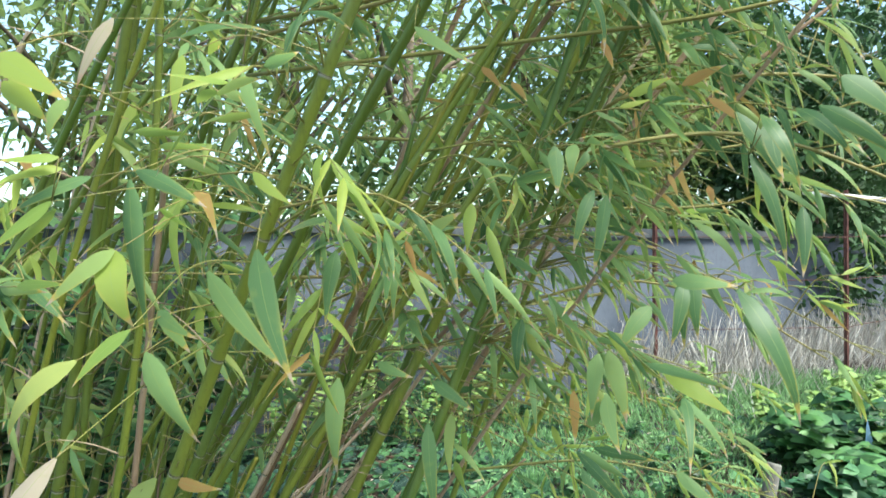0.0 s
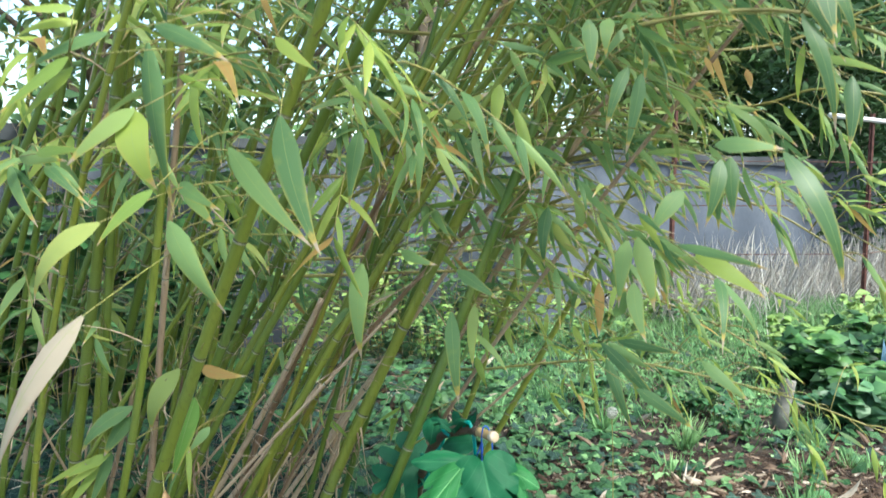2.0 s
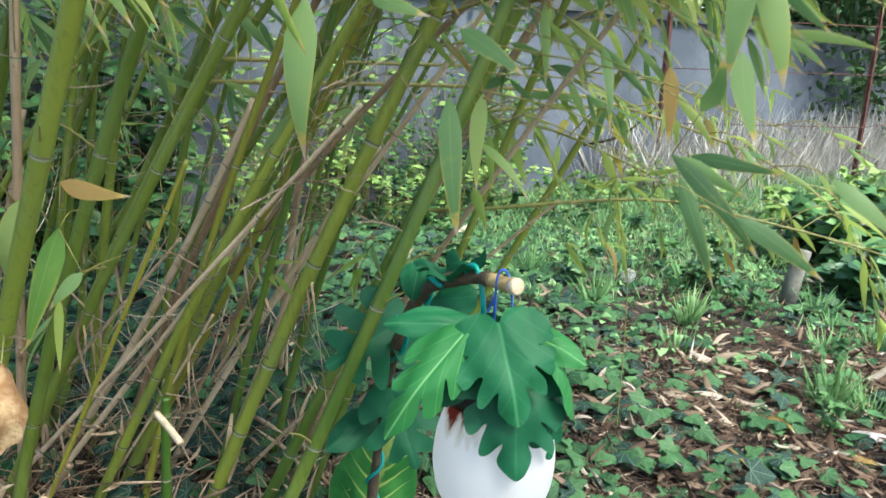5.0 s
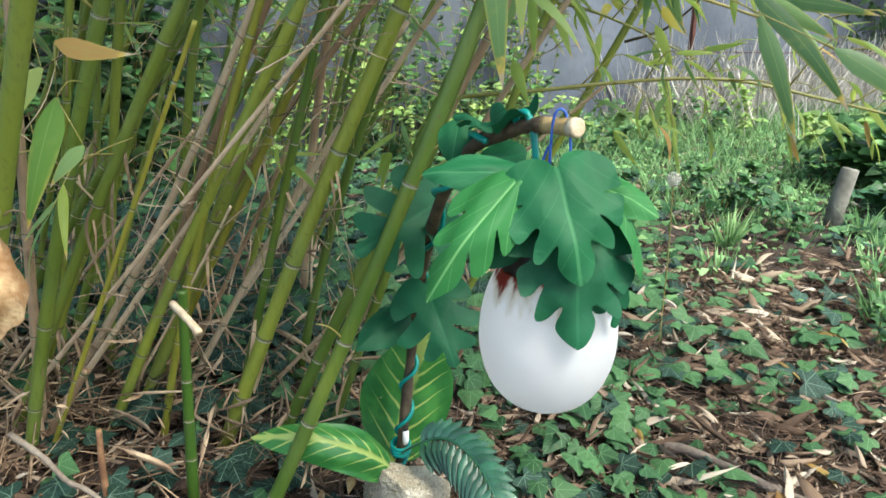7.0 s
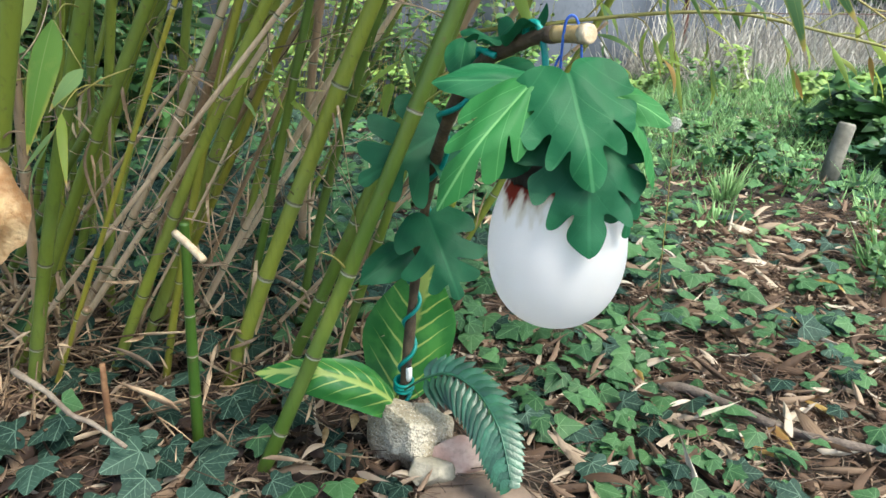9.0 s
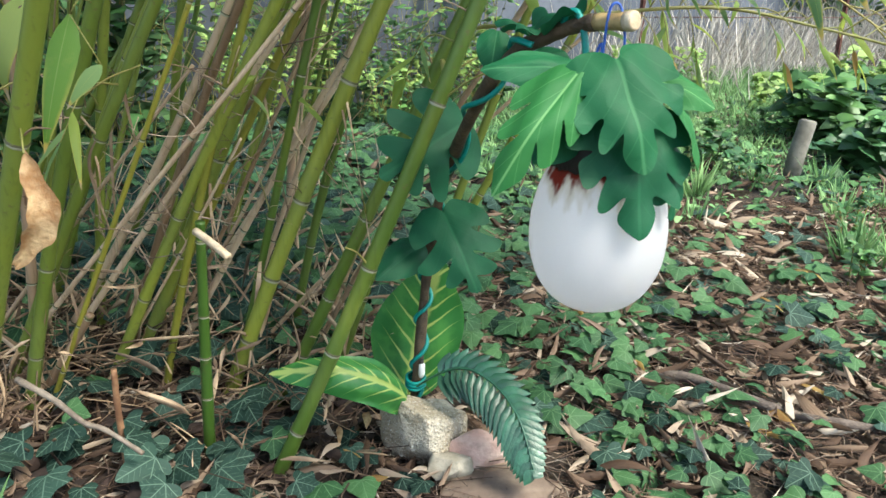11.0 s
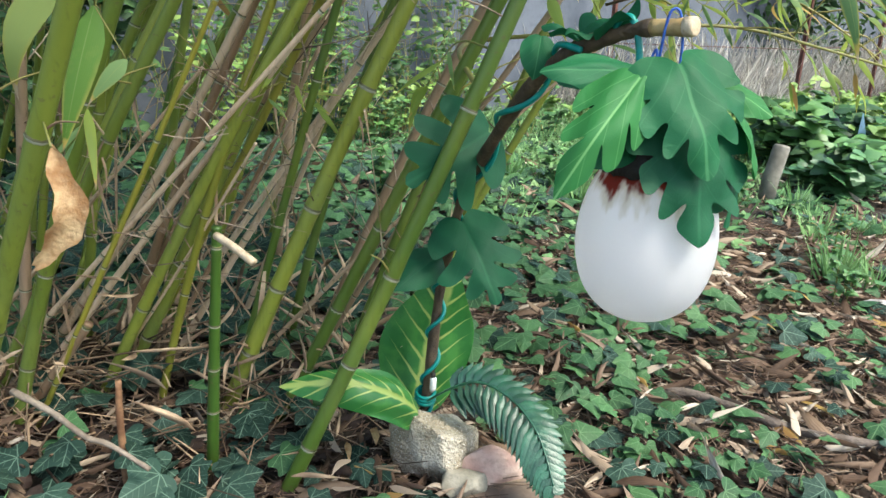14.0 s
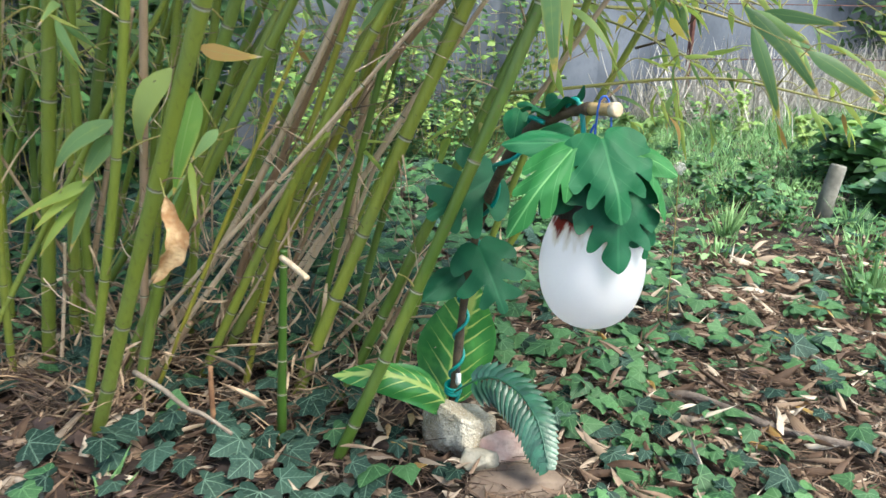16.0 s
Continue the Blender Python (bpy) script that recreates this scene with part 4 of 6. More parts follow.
hero_leaf((-0.277, 1.15, 1.362), (-0.209, 1.12, 1.148), 0.052, LEAF)
hero_leaf((-0.412, 1.32, 1.323), (-0.248, 1.25, 1.15), 0.048, LEAF)
hero_leaf((-0.198, 1.45, 1.361), (-0.209, 1.39, 1.211), 0.044, LEAF)
hero_leaf((-0.457, 1.045, 1.36), (-0.423, 1.035, 1.25), 0.058, LEAF_YELLOW)
hero_leaf((-0.487, 1.165, 1.476), (-0.439, 1.14, 1.201), 0.047, LEAF)
hero_leaf((-0.45, 1.03, 1.362), (-0.538, 1.01, 1.282), 0.036, LEAF)
hero_leaf((-0.418, 1.03, 1.476), (-0.306, 1.0, 1.42), 0.032, LEAF)
hero_leaf((-0.451, 1.14, 1.2), (-0.359, 1.13, 1.057), 0.048, LEAF)
hero_leaf((-0.415, 1.0, 1.25), (-0.48, 0.97, 1.175), 0.026, LEAF_YELLOW)
hero_leaf((-0.5, 1.02, 1.204), (-0.585, 1.0, 1.09), 0.046, LEAF)
hero_leaf((-0.455, 1.2, 1.26), (-0.38, 1.18, 1.215), 0.032, LEAF)
hero_leaf((-0.453, 1.21, 1.25), (-0.4, 1.2, 1.19), 0.030, LEAF)
hero_leaf((-0.293, 1.19, 1.49), (-0.222, 1.17, 1.434), 0.026, LEAF_YELLOW)
hero_leaf((-0.206, 1.34, 1.434), (-0.11, 1.38, 1.386), 0.028, LEAF_YELLOW)
hero_leaf((-0.201, 1.5, 1.098), (-0.201, 1.49, 0.9), 0.052, LEAF)
hero_leaf((-0.535, 1.02, 1.431), (-0.626, 1.0, 1.349), 0.028, LEAF_YELLOW)
hero_leaf((-0.492, 0.95, 1.085), (-0.607, 0.93, 0.855), 0.05, LEAF_DRY)
hero_leaf((0.334, 1.5, 1.149), (0.314, 1.47, 1.017), 0.043, LEAF)
hero_leaf((0.354, 1.5, 1.155), (0.385, 1.47, 1.010), 0.048, LEAF)
hero_leaf((0.360, 1.55, 1.056), (0.384, 1.52, 0.935), 0.045, LEAF)
hero_leaf((0.447, 1.3, 1.304), (0.414, 1.27, 1.189), 0.034, LEAF_DEEP)
hero_leaf((0.470, 1.32, 1.309), (0.469, 1.29, 1.201), 0.037, LEAF_DEEP)
hero_leaf((0.455, 1.35, 1.300), (0.454, 1.32, 1.180), 0.033, LEAF_DEEP)
hero_leaf((0.436, 1.02, 1.305), (0.509, 0.99, 1.120), 0.041, LEAF_DEEP)
hero_leaf((0.353, 1.05, 1.316), (0.437, 1.02, 1.309), 0.031, LEAF)
hero_leaf((0.485, 1.1, 1.505), (0.527, 1.07, 1.331), 0.029, LEAF_DEEP)
hero_leaf((0.482, 1.15, 1.578), (0.546, 1.12, 1.457), 0.034, LEAF_DEEP)
hero_leaf((0.611, 1.2, 1.431), (0.597, 1.17, 1.315), 0.034, LEAF_DEEP)
hero_leaf((0.425, 1.35, 1.135), (0.542, 1.32, 1.060), 0.043, LEAF_YELLOW)
hero_leaf((0.428, 1.45, 1.249), (0.352, 1.42, 1.156), 0.045, LEAF)
hero_leaf((0.508, 1.55, 0.892), (0.597, 1.52, 0.817), 0.033, LEAF)
hero_leaf((0.334, 1.6, 0.976), (0.344, 1.57, 1.054), 0.033, LEAF)
hero_leaf((0.186, 1.6, 1.211), (0.177, 1.57, 1.087), 0.035, LEAF_DEEP)
hero_leaf((-0.130, 1.6, 1.115), (-0.049, 1.57, 1.087), 0.030, LEAF)
hero_leaf((-0.008, 1.6, 1.074), (0.079, 1.57, 1.016), 0.035, LEAF)
hero_leaf((0.231, 1.4, 1.561), (0.232, 1.37, 1.465), 0.039, LEAF)
hero_leaf((0.273, 1.42, 1.567), (0.263, 1.39, 1.489), 0.034, LEAF)
hero_leaf((0.306, 1.4, 1.476), (0.262, 1.37, 1.355), 0.031, LEAF)
hero_leaf((0.335, 1.42, 1.468), (0.303, 1.39, 1.315), 0.032, LEAF)
hero_leaf((-0.545, 1.05, 1.422), (-0.613, 1.02, 1.331), 0.028, LEAF_YELLOW)
hero_leaf((-0.028, 1.5, 1.389), (0.053, 1.47, 1.438), 0.037, LEAF)
hero_leaf((0.075, 1.5, 1.457), (0.064, 1.47, 1.351), 0.035, LEAF_YELLOW)
hero_leaf((0.106, 1.5, 1.410), (0.147, 1.47, 1.274), 0.028, LEAF_YELLOW)
hero_leaf((0.034, 1.7, 0.985), (0.029, 1.67, 0.839), 0.032, LEAF)
hero_leaf((-0.020, 1.6, 0.982), (-0.002, 1.57, 0.787), 0.041, LEAF)
hero_leaf((-0.514, 1, 1.491), (-0.582, 0.97, 1.482), 0.021, LEAF_YELLOW)
hero_leaf((-0.520, 1.02, 1.478), (-0.596, 0.99, 1.447), 0.025, LEAF_YELLOW)
hero_leaf((-0.493, 1.05, 1.469), (-0.599, 1.02, 1.411), 0.028, LEAF)
hero_leaf((-0.661, 1.15, 1.304), (-0.566, 1.12, 1.308), 0.024, LEAF_YELLOW)
hero_leaf((0.315, 1.7, 1.035), (0.313, 1.67, 0.917), 0.029, LEAF_ORANGE)
hero_leaf((-0.719, 1.2, 1.301), (-0.620, 1.17, 1.293), 0.031, LEAF)
hero_leaf((0.517, 1.1, 1.561), (0.523, 1.07, 1.464), 0.041, LEAF_DEEP)
hero_leaf((0.273, 1.7, 1.163), (0.242, 1.67, 1.247), 0.029, LEAF)
hero_leaf((-0.605, 1, 1.635), (-0.487, 0.97, 1.564), 0.051, LEAF_YELLOW)
hero_leaf((-0.605, 1.02, 1.602), (-0.524, 0.99, 1.538), 0.043, LEAF_YELLOW)
hero_leaf((-0.554, 1.1, 1.596), (-0.567, 1.07, 1.519), 0.037, LEAF)
hero_leaf((-0.484, 1.1, 1.717), (-0.525, 1.07, 1.603), 0.033, LEAF_DRY)
hero_leaf((-0.413, 1.2, 1.686), (-0.415, 1.17, 1.575), 0.030, LEAF_YELLOW)
hero_leaf((-0.495, 1.2, 1.56), (-0.385, 1.17, 1.548), 0.021, LEAF_YELLOW)
hero_leaf((-0.374, 1.25, 1.585), (-0.269, 1.22, 1.589), 0.021, LEAF_YELLOW)
hero_leaf((-0.472, 1.25, 1.542), (-0.375, 1.22, 1.532), 0.019, LEAF_YELLOW)
hero_leaf((-0.032, 1.3, 1.761), (0.076, 1.27, 1.685), 0.028, LEAF)
hero_leaf((0.481, 1.05, 1.556), (0.525, 1.02, 1.441), 0.029, LEAF_DEEP)
hero_leaf((0.554, 1.1, 1.574), (0.625, 1.07, 1.494), 0.031, LEAF_DEEP)
hero_leaf((0.546, 0.95, 1.588), (0.606, 0.92, 1.521), 0.046, LEAF_DEEP)
hero_leaf((0.54, 1.0, 1.559), (0.635, 0.97, 1.481), 0.036, LEAF_DEEP)
hero_leaf((0.506, 1.5, 1.699), (0.587, 1.47, 1.733), 0.030, LEAF_ORANGE)
hero_leaf((0.398, 1.5, 1.677), (0.478, 1.47, 1.708), 0.030, LEAF_YELLOW)
hero_leaf((0.56, 1.5, 1.672), (0.622, 1.47, 1.61), 0.028, LEAF_ORANGE)
hero_leaf((0.096, 1.5, 1.738), (0.136, 1.47, 1.684), 0.022, LEAF_ORANGE)
hero_leaf((0.158, 1.5, 1.707), (0.186, 1.47, 1.66), 0.022, LEAF_ORANGE)
hero_leaf((0.363, 1.6, 1.819), (0.381, 1.57, 1.748), 0.024, LEAF_ORANGE)
hero_leaf((0.594, 1.6, 1.501), (0.593, 1.57, 1.455), 0.021, LEAF_ORANGE)
hero_leaf((0.507, 1.6, 1.527), (0.518, 1.57, 1.474), 0.018, LEAF_ORANGE)
hero_leaf((-0.853, 1.870, 0.677), (-0.981, 1.840, 0.553), 0.058, LEAF)
hero_leaf((-0.865, 1.882, 0.645), (-0.927, 1.852, 0.548), 0.054, LEAF)
hero_leaf((-0.938, 1.894, 0.538), (-1.107, 1.864, 0.452), 0.026, LEAF_YELLOW)
hero_leaf((-0.931, 1.870, 0.538), (-1.040, 1.840, 0.446), 0.028, LEAF_YELLOW)
hero_leaf((-0.954, 1.882, 0.507), (-1.041, 1.852, 0.385), 0.028, LEAF_YELLOW)
hero_leaf((-0.927, 1.894, 0.546), (-0.981, 1.864, 0.390), 0.046, LEAF)
hero_leaf((-0.919, 1.870, 0.549), (-1.030, 1.840, 0.490), 0.036, LEAF_YELLOW)
hero_leaf((-0.721, 1.85, 0.784), (-0.789, 1.835, 0.613), 0.072, LEAF)
hero_leaf((-0.625, 1.70, 0.755), (-0.662, 1.64, 0.575), 0.054, LEAF_FRESH)
hero_leaf((-0.585, 1.68, 0.69), (-0.632, 1.66, 0.632), 0.030, LEAF)
hero_leaf((-0.606, 1.68, 0.832), (-0.49, 1.66, 0.818), 0.036, LEAF_ORANGE)
hero_leaf((0.321, 1.62, 0.879), (0.378, 1.59, 0.721), 0.031, LEAF)
hero_leaf((0.312, 1.64, 0.91), (0.449, 1.61, 0.761), 0.034, LEAF_DEEP)
hero_leaf((0.331, 1.66, 0.905), (0.431, 1.63, 0.847), 0.028, LEAF)
hero_leaf((0.362, 1.7, 0.902), (0.501, 1.67, 0.88), 0.029, LEAF_DEEP)
hero_leaf((0.362, 1.5, 0.845), (0.473, 1.47, 0.77), 0.033, LEAF_DEEP)
hero_leaf((0.408, 2.4, 0.894), (0.456, 2.37, 0.835), 0.031, LEAF_GOLD)
hero_leaf((0.412, 2.4, 0.823), (0.436, 2.37, 0.765), 0.019, LEAF_GOLD)
hero_leaf((0.405, 2.42, 0.816), (0.412, 2.39, 0.751), 0.021, LEAF_YELLOW)
hero_leaf((0.385, 2.42, 0.89), (0.354, 2.39, 0.85), 0.022, LEAF_YELLOW)
hero_leaf((0.528, 2.3, 0.92), (0.528, 2.27, 0.854), 0.021, LEAF_YELLOW)
hero_leaf((0.496, 2.3, 0.759), (0.511, 2.27, 0.726), 0.016, LEAF_YELLOW)
hero_leaf((0.301, 2.45, 0.898), (0.27, 2.42, 0.852), 0.025, LEAF_GOLD)
hero_leaf((0.282, 2.45, 0.835), (0.27, 2.42, 0.744), 0.020, LEAF_YELLOW)
hero_leaf((0.317, 2.5, 0.909), (0.34, 2.47, 0.871), 0.023, LEAF_GOLD)
hero_leaf((0.574, 2.3, 0.772), (0.549, 2.27, 0.718), 0.016, LEAF_YELLOW)
hero_leaf((0.546, 2.32, 0.762), (0.561, 2.29, 0.71), 0.016, LEAF_DEEP)
hero_leaf((0.061, 1.9, 0.907), (0.068, 1.87, 0.806), 0.021, LEAF_YELLOW)
hero_leaf((0.119, 2.0, 0.892), (0.146, 1.97, 0.801), 0.023, LEAF_YELLOW)
hero_leaf((0.318, 2.1, 0.859), (0.35, 2.07, 0.774), 0.025, LEAF_YELLOW)
hero_leaf((0.04, 1.95, 0.801), (0.07, 1.92, 0.723), 0.027, LEAF_YELLOW)



def curled_leaf(base, mid, tip, width):
    """A broad dry leaf that hangs curled like a shaving."""
    c, t, top = OWNERS[3]
    base, mid, tip = Vector(base), Vector(mid), Vector(tip)
    line = bend([base, mid, tip], 8)
    verts, uv, faces = [], [], []
    n = len(line)
    for i, p in enumerate(line):
        v = i / (n - 1)
        along = (Vector(line[min(i + 1, n - 1)]) - Vector(line[max(i - 1, 0)])).normalized()
        across = along.cross(Vector((0.1, -1, 0.1))).normalized()
        out = across.cross(along)
        w = 0.62 * width * math.sin(math.pi * (0.03 + 0.93 * v)) ** 0.85 + 0.001
        for k in range(7):
            q = k / 3 - 1
            turn = q * 1.0 + 0.35
            verts.append(Vector(p) + across * w * math.sin(turn) * 1.05 + out * w * (math.cos(turn) - 0.5) * -0.9 + along * 0.004 * math.sin(9 * v + 3 * q) + across * 0.0025 * math.sin(23 * v + 4 * q) * abs(q))
            uv.append((0.5 + 0.5 * q, v))
    for i in range(n - 1):
        for k in range(6):
            a = 7 * i + k
            faces.append((a, a + 1, a + 8, a + 7))
    g = Geo()
    g.add([tuple(v) for v in verts], faces, uv)
    b = Geo()
    tube(b, [culm_point(c, base.z + 0.02), base], 0.0014, 5)
    part("leaf", g, CURL, part("twig", b, TWIG, t), "curled dry orange-brown leaf")


curled_leaf((-0.628, 1.515, 0.604), (-0.602, 1.49, 0.528), (-0.655, 1.5, 0.462), 0.031)


# ---- the hanging egg ----
def round_off(points, times=2):
    """Cut the corners of a closed outline."""
    for _ in range(times):
        out = []
        for p, q in zip(points, points[1:] + points[:1]):
            out += [(0.75 * p[0] + 0.25 * q[0], 0.75 * p[1] + 0.25 * q[1]), (0.25 * p[0] + 0.75 * q[0], 0.25 * p[1] + 0.75 * q[1])]
        points = out
    return points


OUTLINES = {
    "cut": [(-0.09, 0.05), (-0.13, 0.17), (-0.05, 0.33), (0.08, 0.46), (0.22, 0.52), (0.31, 0.46), (0.27, 0.22), (0.30, 0.20), (0.42, 0.40), (0.53, 0.52), (0.63, 0.48), (0.64, 0.33), (0.52, 0.14), (0.55, 0.13), (0.70, 0.28), (0.81, 0.33), (0.87, 0.22), (0.80, 0.07), (0.83, 0.06), (0.95, 0.09)],
    "fan": [(-0.13, 0.06), (-0.19, 0.20), (-0.13, 0.36), (0.0, 0.47), (0.14, 0.51), (0.22, 0.50), (0.23, 0.34), (0.26, 0.33), (0.31, 0.45), (0.43, 0.48), (0.55, 0.43), (0.56, 0.38), (0.45, 0.26), (0.47, 0.23), (0.60, 0.33), (0.76, 0.33), (0.75, 0.27), (0.63, 0.15), (0.65, 0.12), (0.80, 0.17), (0.93, 0.09)],
    "slit": [(-0.04, 0.09), (0.0, 0.27), (0.13, 0.44), (0.33, 0.51), (0.49, 0.47), (0.34, 0.25), (0.36, 0.23), (0.57, 0.41), (0.70, 0.32), (0.57, 0.13), (0.59, 0.11), (0.77, 0.25), (0.91, 0.11)],
    "round": [(-0.04, 0.12), (0.04, 0.34), (0.22, 0.48), (0.48, 0.50), (0.72, 0.36), (0.90, 0.15)],
    "long": [(0.0, 0.10), (0.06, 0.30), (0.20, 0.45), (0.40, 0.50), (0.62, 0.42), (0.82, 0.27), (0.95, 0.13)],
}


def lobed(kind="cut", sag=0.1, cup=0.25, seed=0, wave=0.012):
    """A broad leaf of unit length along x and about unit width, curved over its rib."""
    r = random.Random(seed)
    half = OUTLINES[kind]
    left = [(x + r.uniform(-0.02, 0.02), y * r.uniform(0.9, 1.08)) for x, y in half]
    right = [(x + r.uniform(-0.02, 0.02), -y * r.uniform(0.9, 1.08)) for x, y in half]
    rim = round_off([(0.0, 0.0), *left, (1.0, 0.012), (1.0, -0.012), *reversed(right)])
    bm = bmesh.new()
    bm.faces.new([bm.verts.new((x, y, 0)) for x, y in rim])
    bmesh.ops.triangulate(bm, faces=bm.faces)
    for cut in np.linspace(0.08, 0.94, 10):
        bmesh.ops.bisect_plane(bm, geom=bm.verts[:] + bm.edges[:] + bm.faces[:], plane_co=(cut, 0, 0), plane_no=(1, 0, 0))
    for cut in (-0.32, -0.2, -0.1, -0.03, 0.0, 0.03, 0.1, 0.2, 0.32):
        bmesh.ops.bisect_plane(bm, geom=bm.verts[:] + bm.edges[:] + bm.faces[:], plane_co=(0, cut, 0), plane_no=(0, 1, 0))
    bm.verts.index_update()
    verts = []
    for v in bm.verts:
        x, y = v.co.x, v.co.y
        z = sag * 4 * x * (1 - x) - cup * abs(y) ** 1.4 - 0.05 * math.exp(-abs(y) / 0.02) * 0.25 + wave * math.sin(11 * x + 7 * y + seed) + wave * math.sin(17 * y - 5 * x)
        verts.append((x, y, z))
    faces = [tuple(q.index for q in f.verts) for f in bm.faces]
    bm.free()
    return np.array(verts), faces, np.array([(0.5 + y, x) for x, y, z in verts])


def fake_leaf(parent, base, tip, width, facing, material, label, **how):
    g = Geo()
    g.put(lobed(**how), frame_of(base, tip, width, facing))
    return part("leaf", g, material, parent, label)


def hanging_egg():
    cx, cy = 0.054, 1.452
    e = thing("hanging_egg", (cx, cy, 0.42), "large white egg with red-stained top hung under green artificial leaves", "ornament")
    g = Geo()
    verts, uv, faces = [], [], []
    rows, cols = 32, 40
    for i in range(rows + 1):
        th = math.pi * i / rows
        z = -math.cos(th)
        rad = math.sin(th) ** 0.8 * (1 - 0.11 * z - 0.04 * z * z)
        for k in range(cols):
            a = 2 * math.pi * k / cols
            verts.append((cx + 0.0815 * rad * math.cos(a), cy + 0.0815 * rad * math.sin(a), 0.531 + 0.110 * z))
            uv.append((k / cols, i / rows))
    faces = [(i * cols + k, i * cols + (k + 1) % cols, (i + 1) * cols + (k + 1) % cols, (i + 1) * cols + k) for i in range(rows) for k in range(cols)]
    g.add(verts, faces, uv)
    part("egg", g, EGG, e, "smooth white egg with red paint at its top")
    g = Geo()
    tube(g, [(cx, cy, 0.598), (cx, cy, 0.612), (cx, cy, 0.64), (cx, cy, 0.67), (cx, cy, 0.69)], [0.0615, 0.0605, 0.053, 0.038, 0.012], 16)
    part("cap", g, BLACK, e, "dark cap under the leaves")
    for pts in ([(0.046, 1.462, 0.685), (0.045, 1.455, 0.735), (0.047, 1.447, 0.775), (0.058, 1.446, 0.776), (0.066, 1.448, 0.74), (0.066, 1.452, 0.68)],
                [(0.036, 1.47, 0.68), (0.034, 1.47, 0.70), (0.04, 1.472, 0.72), (0.047, 1.47, 0.735), (0.046, 1.466, 0.69)]):
        g = Geo()
        line = bend(pts, 8)
        tube(g, line, 0.0016, 6)
        part("cord", g, BLUE, e, "thin blue hanging cord")
    fake_leaf(e, (0.046, 1.40, 0.722), (0.071, 1.353, 0.612), 0.135, (0.08, -1, 0.35), CLOTH, "deeply cut mid-green fabric leaf", kind="fan", seed=1, sag=0.1, wave=0.02)
    fake_leaf(e, (0.005, 1.40, 0.712), (-0.088, 1.36, 0.588), 0.082, (-0.35, -1, 0.3), CLOTH_LIGHT, "light green fabric leaf with slits", kind="slit", seed=2, sag=0.16, cup=0.35)
    fake_leaf(e, (0.066, 1.40, 0.662), (0.072, 1.358, 0.538), 0.138, (0.1, -1, 0.2), CLOTH_DARK, "dark green cut fabric leaf over the egg", kind="fan", seed=3, wave=0.02)
    fake_leaf(e, (0.02, 1.43, 0.708), (-0.096, 1.43, 0.709), 0.055, (0, -0.8, 0.7), CLOTH, "green fabric leaf", kind="long", seed=4)
    fake_leaf(e, (0.118, 1.41, 0.685), (0.140, 1.385, 0.605), 0.05, (1, -0.45, 0.1), CLOTH_LIGHT, "light green fabric leaf seen edge on", kind="long", seed=5)
    fake_leaf(e, (0.09, 1.42, 0.67), (0.118, 1.385, 0.552), 0.085, (0.6, -1, 0.1), CLOTH_DARK, "dark green fabric leaf", seed=6)
    fake_leaf(e, (0.02, 1.425, 0.69), (-0.022, 1.41, 0.645), 0.06, (-0.2, -1, 0.3), CLOTH, "small green fabric leaf", kind="round", seed=7)
    fake_leaf(e, (0.085, 1.425, 0.705), (0.157, 1.40, 0.673), 0.05, (0.2, -0.9, 0.7), CLOTH_LIGHT, "narrow light green fabric leaf", kind="long", seed=8)
    fake_leaf(e, (0.05, 1.47, 0.71), (0.02, 1.54, 0.62), 0.1, (0, 1, 0.4), CLOTH, "green fabric leaf at the back", seed=9)
    fake_leaf(e, (0.005, 1.425, 0.648), (-0.038, 1.405, 0.612), 0.055, (-0.5, -1, 0.2), CLOTH_DARK, "small dark green fabric leaf", kind="round", seed=10)


STAKE = [(-0.168, 1.9, -0.1), (-0.147, 1.897, 0.106), (-0.13, 1.91, 0.285), (-0.108, 1.855, 0.46), (-0.08, 1.70, 0.607), (-0.04, 1.585, 0.71), (0.02, 1.50, 0.753), (0.066, 1.437, 0.762)]


